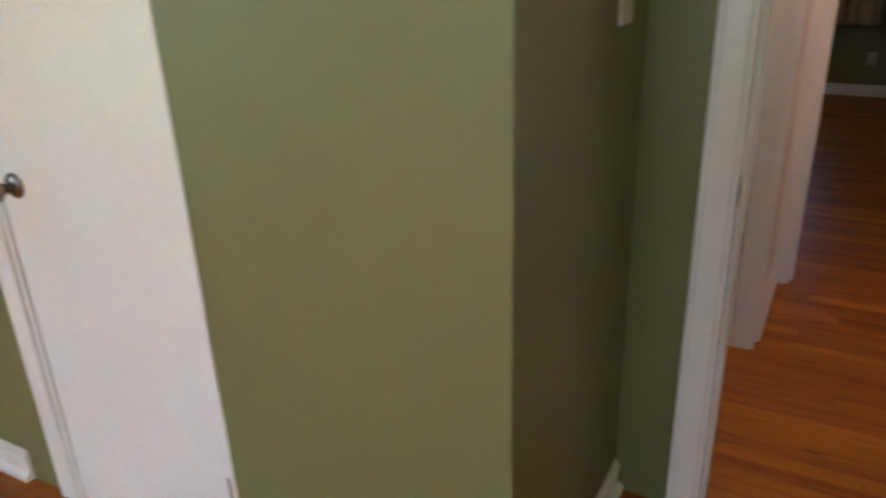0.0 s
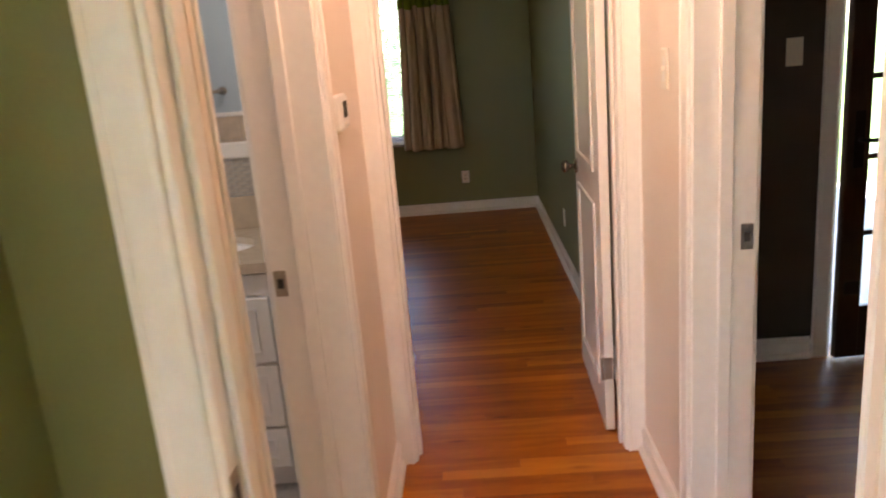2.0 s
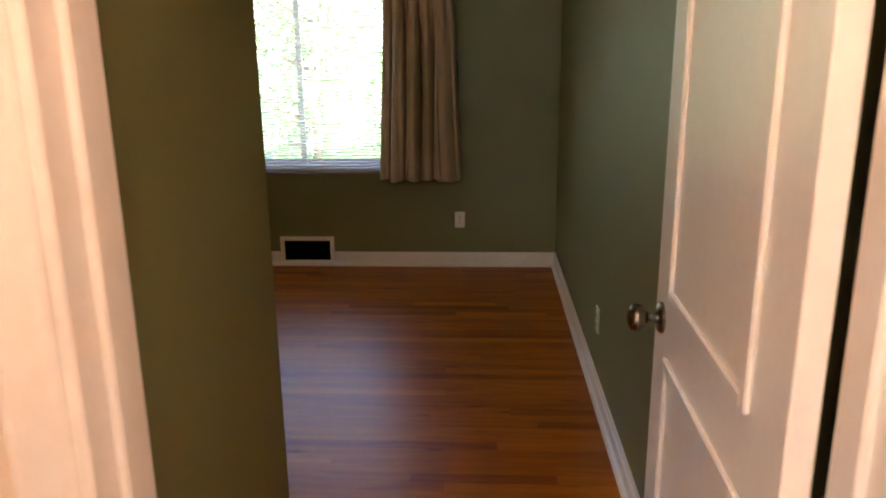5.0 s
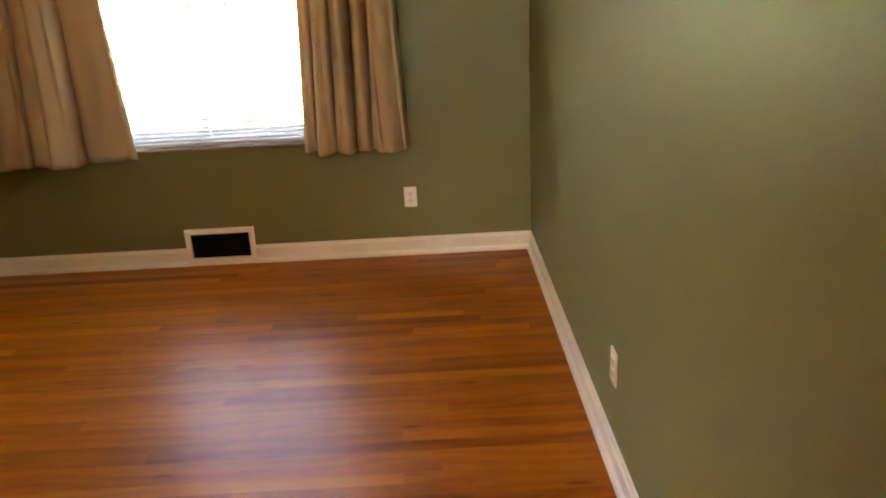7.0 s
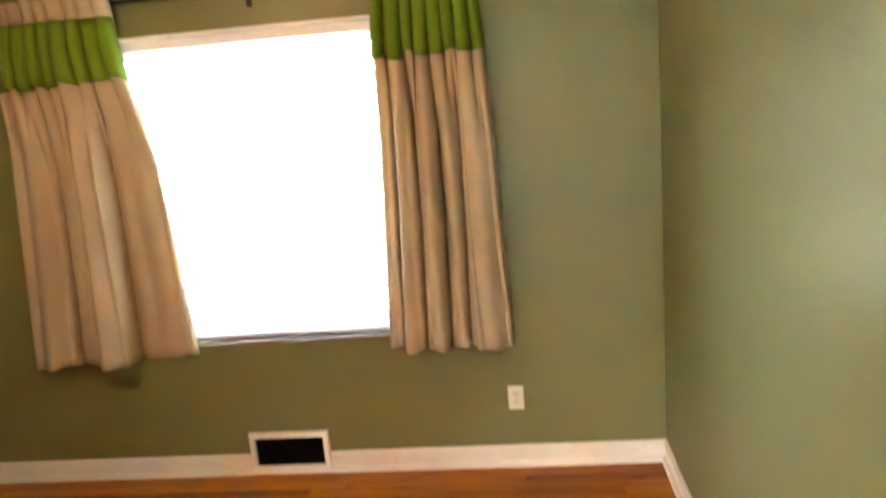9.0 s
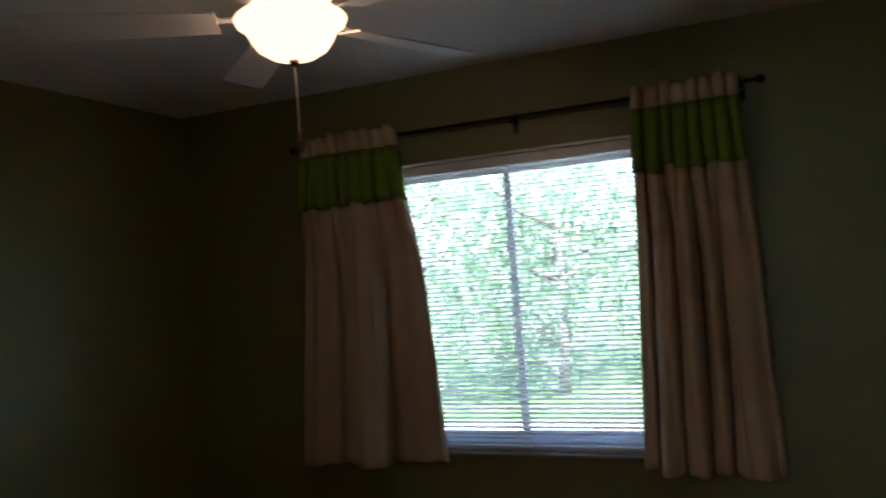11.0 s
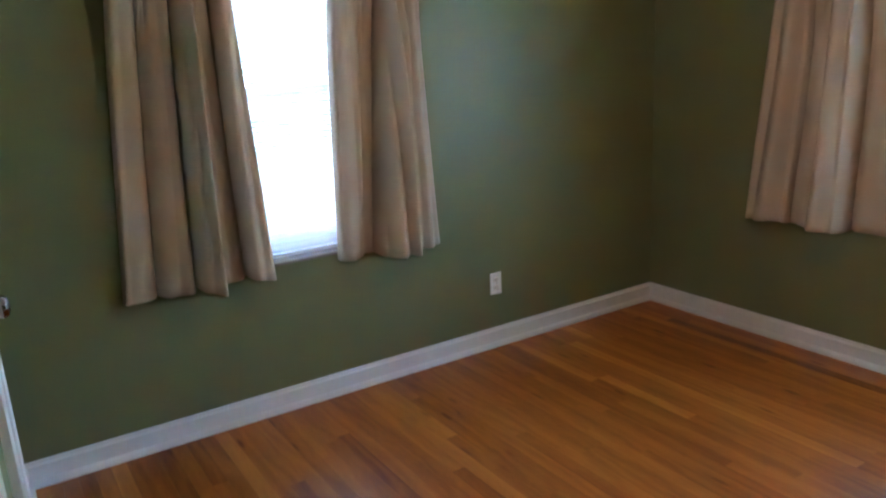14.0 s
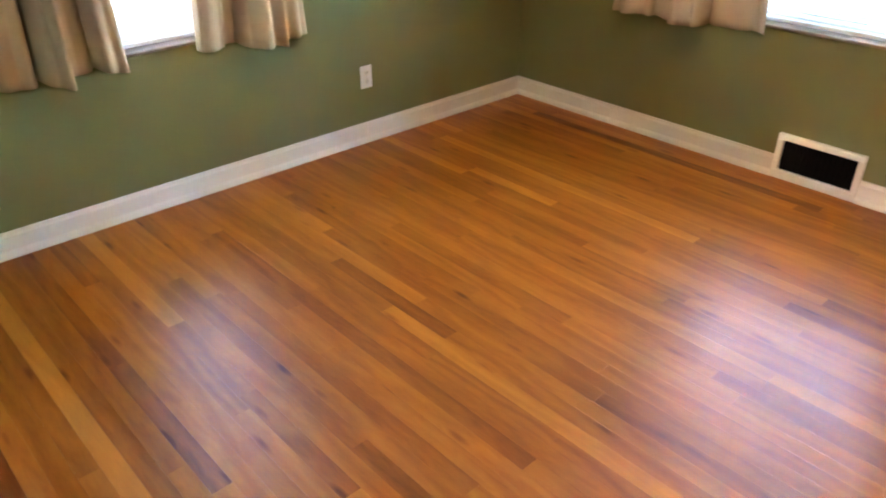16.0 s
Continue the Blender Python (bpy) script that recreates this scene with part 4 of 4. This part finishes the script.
# ---- bathroom ----
def vanity():
    x0, x1, yf, yb = -2.47, -1.145, -4.575, YB
    t = thing("vanity", "white painted bathroom vanity with drawers and round knobs", "vanity")
    part("body", B(x0, x1, yf, yb, 0.09, 0.835, bevel=0.002), TRIM, t)
    part("toe_kick", B(x0 + 0.02, x1 - 0.02, yf + 0.06, yb, 0.0, 0.09), TRIM, t)

    def front(nm, p, q, lo, hi, kx):
        bm = B(p, q, yf - 0.018, yf, lo, hi, bevel=0.003)
        f = part(nm, bm, TRIM, t)
        e = 0.045
        for u in ((p + e, p + e + 0.008, lo + e, hi - e), (q - e - 0.008, q - e, lo + e, hi - e), (p + e, q - e, lo + e - 0.008, lo + e), (p + e, q - e, hi - e, hi - e + 0.008)):
            part("bead", B(u[0], u[1], yf - 0.023, yf - 0.017, u[2], u[3], bevel=0.0015), TRIM, f)
        part("knob", lathe([(0, 0), (0.006, 0), (0.006, 0.012), (0.014, 0.018), (0.016, 0.024), (0.010, 0.029), (0, 0.030)], 16, pose(kx, yf - 0.018, (lo + hi) / 2 if nm == "drawer" else hi - 0.130, 90)), NICKEL, f)
    front("cabinet_door", -2.03, -1.618, 0.11, 0.745, -1.65)
    front("cabinet_door", -2.45, -2.035, 0.11, 0.745, -2.40)
    for lo, hi in ((0.512, 0.745), (0.272, 0.500), (0.11, 0.260)):
        front("drawer", -1.59, -1.31, lo, hi, -1.45)
    part("apron", B(x0 + 0.01, x1 - 0.01, yf - 0.010, yf, 0.755, 0.828, bevel=0.002), TRIM, t)
    c = thing("countertop", "beige marble vanity top with an oval basin", "countertop")
    cx, cy, rx, ry, n = -1.665, -4.335, 0.265, 0.168, 32
    bm = bmesh.new()
    outer = []
    for i in range(n):
        a = 2 * math.pi * (i + 0.5) / n
        dx, dy = math.cos(a), math.sin(a)
        k = min(((x1 - cx) if dx > 0 else (cx - x0 + 0.02)) / max(abs(dx), 1e-6), ((yb - cy) if dy > 0 else (cy - yf + 0.03)) / max(abs(dy), 1e-6))
        outer.append((cx + dx * k, cy + dy * k))
    vo = [bm.verts.new((x, y, 0.87)) for x, y in outer]
    vl = [bm.verts.new((x, y, 0.835)) for x, y in outer]
    vi = [bm.verts.new((cx + rx * math.cos(2 * math.pi * (i + 0.5) / n), cy + ry * math.sin(2 * math.pi * (i + 0.5) / n), 0.87)) for i in range(n)]
    vd = [bm.verts.new((v.co.x, v.co.y, 0.845)) for v in vi]
    for i in range(n):
        j = (i + 1) % n
        bm.faces.new((vo[i], vo[j], vi[j], vi[i]))
        bm.faces.new((vl[i], vl[j], vo[j], vo[i]))
        bm.faces.new((vi[i], vi[j], vd[j], vd[i]))
    bmesh.ops.recalc_face_normals(bm, faces=bm.faces)
    part("slab", bm, STONE, c)
    part("backsplash", B(x0, x1, yb - 0.02, yb - 0.001, 0.87, 1.0, bevel=0.003), STONE, c)
    part("basin", lathe([(1.0, 0.0), (0.96, -0.05), (0.80, -0.10), (0.45, -0.13), (0.08, -0.138), (0, -0.138)], 36, Matrix.Translation((cx, cy, 0.852)) @ Matrix.Diagonal((rx + 0.006, ry + 0.006, 1, 1))), SINK, c, "white porcelain basin")
    tl = thing("mosaic_backsplash", "narrow grey mosaic tile band above the vanity", "tile band")
    rng = random.Random(4)
    z = 1.002
    me = mesh_of("tile", B(-0.023, 0.023, -0.008, 0.0, -0.0062, 0.0062, bevel=0.001), TILE)
    r = 0
    while z < 1.145:
        x = x0 + (r % 2) * 0.024
        while x < x1 - 0.02:
            if -2.15 < x and r < 14:
                ob = new("tile", me)
                ob.parent = tl
                ob.location = (x + 0.024, yb - 0.001, z + 0.007)
            x += 0.048
        z += 0.0142
        r += 1
    part("tile_edge", B(x0, x1, yb - 0.012, yb, z, z + 0.015, bevel=0.003), TRIM, tl)
    f = thing("faucet", "brushed bronze two-handle faucet behind the basin", "faucet", at=(-1.69, -4.115, 0.87))
    f.scale = (0.95, 0.95, 0.90)
    part("base", B(-0.08, 0.08, -0.026, 0.026, 0, 0.018, bevel=0.007, seg=2), BRONZE, f)
    part("spout", tube([(0, 0, 0.01), (0, 0, 0.07), (-0.008, -0.006, 0.13), (-0.03, -0.022, 0.17), (-0.06, -0.045, 0.175), (-0.088, -0.068, 0.145), (-0.100, -0.078, 0.108), (-0.102, -0.080, 0.100)], [0.022, 0.018, 0.016, 0.015, 0.0145, 0.014, 0.017, 0.015]), BRONZE, f)
    for s in (-1, 1):
        part("handle", tube([(s * 0.052, 0, 0.012), (s * 0.052, 0, 0.05), (s * 0.06, 0, 0.068), (s * 0.085, -0.012, 0.085), (s * 0.105, -0.02, 0.09)], [0.017, 0.014, 0.012, 0.009, 0.006]), BRONZE, f)
    m = thing("wall_mirror", "white framed mirror above the vanity", "mirror")
    mx0, mx1, mz0, mz1 = -2.015, -1.25, 1.152, 2.0
    bm = bmesh.new()
    w = 0.062
    for u in ((mx0, mx0 + w, mz0, mz1), (mx1 - w, mx1, mz0, mz1), (mx0 + w, mx1 - w, mz0, mz0 + w), (mx0 + w, mx1 - w, mz1 - w, mz1)):
        box(bm, u[0], u[1], yb - 0.024, yb - 0.001, u[2], u[3], 0.005)
    part("frame", bm, TRIM, m)
    part("glass", B(mx0 + w - 0.004, mx1 - w + 0.004, yb - 0.012, yb - 0.006, mz0 + w - 0.004, mz1 - w + 0.004), MIRROR, m)


vanity()


def towel_bar(label, x0, x1, z, y, s):
    t = thing("towel_bar", label, "towel bar")
    part("bar", tube([(x0, y + s * 0.07, z), (x1, y + s * 0.07, z)], 0.009), NICKEL, t)
    for x in (x0, x1):
        part("post", lathe([(0, 0), (0.026, 0), (0.024, 0.010), (0.012, 0.016), (0.011, 0.06), (0.016, 0.07), (0.014, 0.082), (0, 0.084)], 18, pose(x, y, z, -90 * s)), NICKEL, t)


towel_bar("brushed nickel towel bar on the pale blue bathroom wall", -2.85, -2.13, 1.36, -5.93, 1)
wt = thing("tile_wainscot", "grey stone tile wainscot on the bathroom wall", "tile")
me_w = mesh_of("tile", B(0.001, 0.149, 0, 0.008, 0.001, 0.149, bevel=0.001), STONE)
for i in range(16):
    for j in range(8):
        ob = new("tile", me_w)
        ob.parent = wt
        ob.location = (-3.55 + i * 0.15, -5.93, j * 0.15)
part("cap", B(-3.55, -1.15, -5.93, -5.916, 1.2, 1.225, bevel=0.004), TRIM, wt)


# ---- den door with panes ----
def french_door():
    t = thing("glazed_door", "dark wooden glazed door with small panes and a black handle, ajar", "door")
    t.matrix_world = pose(1.760, -3.70, 0.01, 0, 0, 180 + 6) @ Matrix.Translation((0, -0.05, 0))
    w, h, th = 0.80, 2.01, 0.04
    part("stile", B(0, 0.10, 0, th, 0, h, bevel=0.003), DARKWOOD, t)
    part("stile", B(w - 0.10, w, 0, th, 0, h, bevel=0.003), DARKWOOD, t)
    part("rail", B(0.10, w - 0.10, 0, th, 0, 0.24, bevel=0.003), DARKWOOD, t)
    part("rail", B(0.10, w - 0.10, 0, th, h - 0.11, h, bevel=0.003), DARKWOOD, t)
    rows, cols = 5, 3
    z0, z1, x0, x1 = 0.24, h - 0.11, 0.10, w - 0.10
    for i in range(1, cols):
        x = x0 + (x1 - x0) * i / cols
        part("glazing_bar", B(x - 0.011, x + 0.011, 0.004, th - 0.004, z0, z1), DARKWOOD, t)
    for j in range(1, rows):
        z = z0 + (z1 - z0) * j / rows
        part("glazing_bar", B(x0, x1, 0.003, th - 0.003, z - 0.011, z + 0.011), DARKWOOD, t)
    for i in range(cols):
        for j in range(rows):
            p = part("pane", B(x0 + (x1 - x0) * i / cols + 0.011, x0 + (x1 - x0) * (i + 1) / cols - 0.011, 0.018, 0.022, z0 + (z1 - z0) * j / rows + 0.011, z0 + (z1 - z0) * (j + 1) / rows - 0.011), GLASS, t)
            p.visible_shadow = False
    part("handle_plate", B(w - 0.075, w - 0.03, th, th + 0.006, 0.86, 1.10, bevel=0.002), IRON, t)
    part("handle", tube([(w - 0.052, th, 0.98), (w - 0.052, th + 0.05, 0.98), (w - 0.09, th + 0.055, 0.98), (w - 0.16, th + 0.05, 0.975)], 0.009), IRON, t)
    part("latch", B(w - 0.085, w - 0.02, th, th + 0.015, 0.30, 0.36, bevel=0.004), IRON, t)


french_door()


# ---- outside ----
def tree(name, label, x, y, height, spread, seed, leaves=2600, base=-0.7):
    t = thing(name, label, "tree", group="garden trees", at=(x, y, base))
    rng = random.Random(seed)
    pts = [(0, 0, 0), (0.05, 0.02, height * 0.25), (0.1, -0.05, height * 0.5), (0.0, 0.05, height * 0.8)]
    part("trunk", tube(pts, [0.10, 0.08, 0.06, 0.02], 10), BARK, t)
    tips = []
    for k in range(13):
        z = height * rng.uniform(0.06, 0.72)
        a, r = rng.uniform(0, 6.28), spread * rng.uniform(0.5, 0.95)
        tip = (r * math.cos(a), r * math.sin(a), z + height * rng.uniform(0.05, 0.22))
        part("limb", tube([(0.05, 0, z), (tip[0] * 0.5, tip[1] * 0.5, z + (tip[2] - z) * 0.35), tip], [0.05, 0.03, 0.01], 6), BARK, t)
        tips += [tip, (tip[0] * 0.6, tip[1] * 0.6, tip[2] - 0.1)]
    tips.append((0, 0, height * 0.85))
    bm = bmesh.new()
    for k in range(leaves):
        c = Vector(rng.choice(tips)) + Vector((rng.gauss(0, 1), rng.gauss(0, 1), rng.gauss(0, 0.9))) * spread * 0.21
        c.z = max(c.z, 0.15)
        q = Euler((rng.uniform(0, 6.28), rng.uniform(0, 6.28), rng.uniform(0, 6.28))).to_matrix()
        s = rng.uniform(0.07, 0.17)
        vs = [bm.verts.new(c + q @ Vector(v) * s) for v in ((-1, 0, 0), (0, -0.45, 0.1), (1, 0, 0), (0, 0.45, 0.1))]
        bm.faces.new(vs)
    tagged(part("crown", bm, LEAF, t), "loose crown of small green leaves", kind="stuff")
    return t


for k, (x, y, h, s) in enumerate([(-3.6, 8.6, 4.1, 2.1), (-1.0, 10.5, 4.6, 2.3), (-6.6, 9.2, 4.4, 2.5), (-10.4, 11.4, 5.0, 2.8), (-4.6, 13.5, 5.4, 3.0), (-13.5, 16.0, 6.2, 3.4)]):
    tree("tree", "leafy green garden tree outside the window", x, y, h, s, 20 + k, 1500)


def neighbour():
    t = thing("neighbour_house", "pale grey house with a brick base across the side yard", "house")
    part("wall", B(-13.5, -8.2, -9, 3, 0.35, 3.0, bevel=0.01), SIDING, t)
    part("base_wall", B(-13.5, -8.17, -9.02, 3.02, -0.7, 0.35), EXTBRICK, t)
    bm = bmesh.new()
    v = [bm.verts.new(p) for p in ((-8.0, -9.3, 2.95), (-8.0, 3.3, 2.95), (-10.85, -9.3, 4.2), (-10.85, 3.3, 4.2), (-13.7, -9.3, 2.95), (-13.7, 3.3, 2.95))]
    for f in ((0, 1, 3, 2), (2, 3, 5, 4), (0, 2, 4), (1, 5, 3), (0, 4, 5, 1)):
        bm.faces.new([v[i] for i in f])
    part("roof", bm, ROOF, t)
    for y in (-5.5, -1.2):
        w = part("window", B(-8.215, -8.19, y - 0.5, y + 0.5, 1.3, 2.7), VINYL, t)
        part("pane", B(-8.195, -8.18, y - 0.43, y + 0.43, 1.38, 2.62), SCREEN, w)


neighbour()

# ---- planks last ----
plank_floor("floor_bedroom", "varnished orange oak strip floor of the empty bedroom", [(W, 0.0, YS, 0.0)], True, 5)
plank_floor("floor_hall", "varnished orange oak strip floor of the hall", [(-1.09, 0.0, -4.42, YS), (-1.14, 0.125, -5.93, -4.42)], True, 40)
plank_floor("floor_front_bedroom", "varnished oak strip floor of the first bedroom", [(W, 0.16, -10.2, -6.785), (-1.19, 0.16, -6.785, -5.93)], False, 70)
plank_floor("floor_den", "dark varnished oak strip floor of the den", [(0.125, 3.9, -7.0, -3.59)], False, 90)
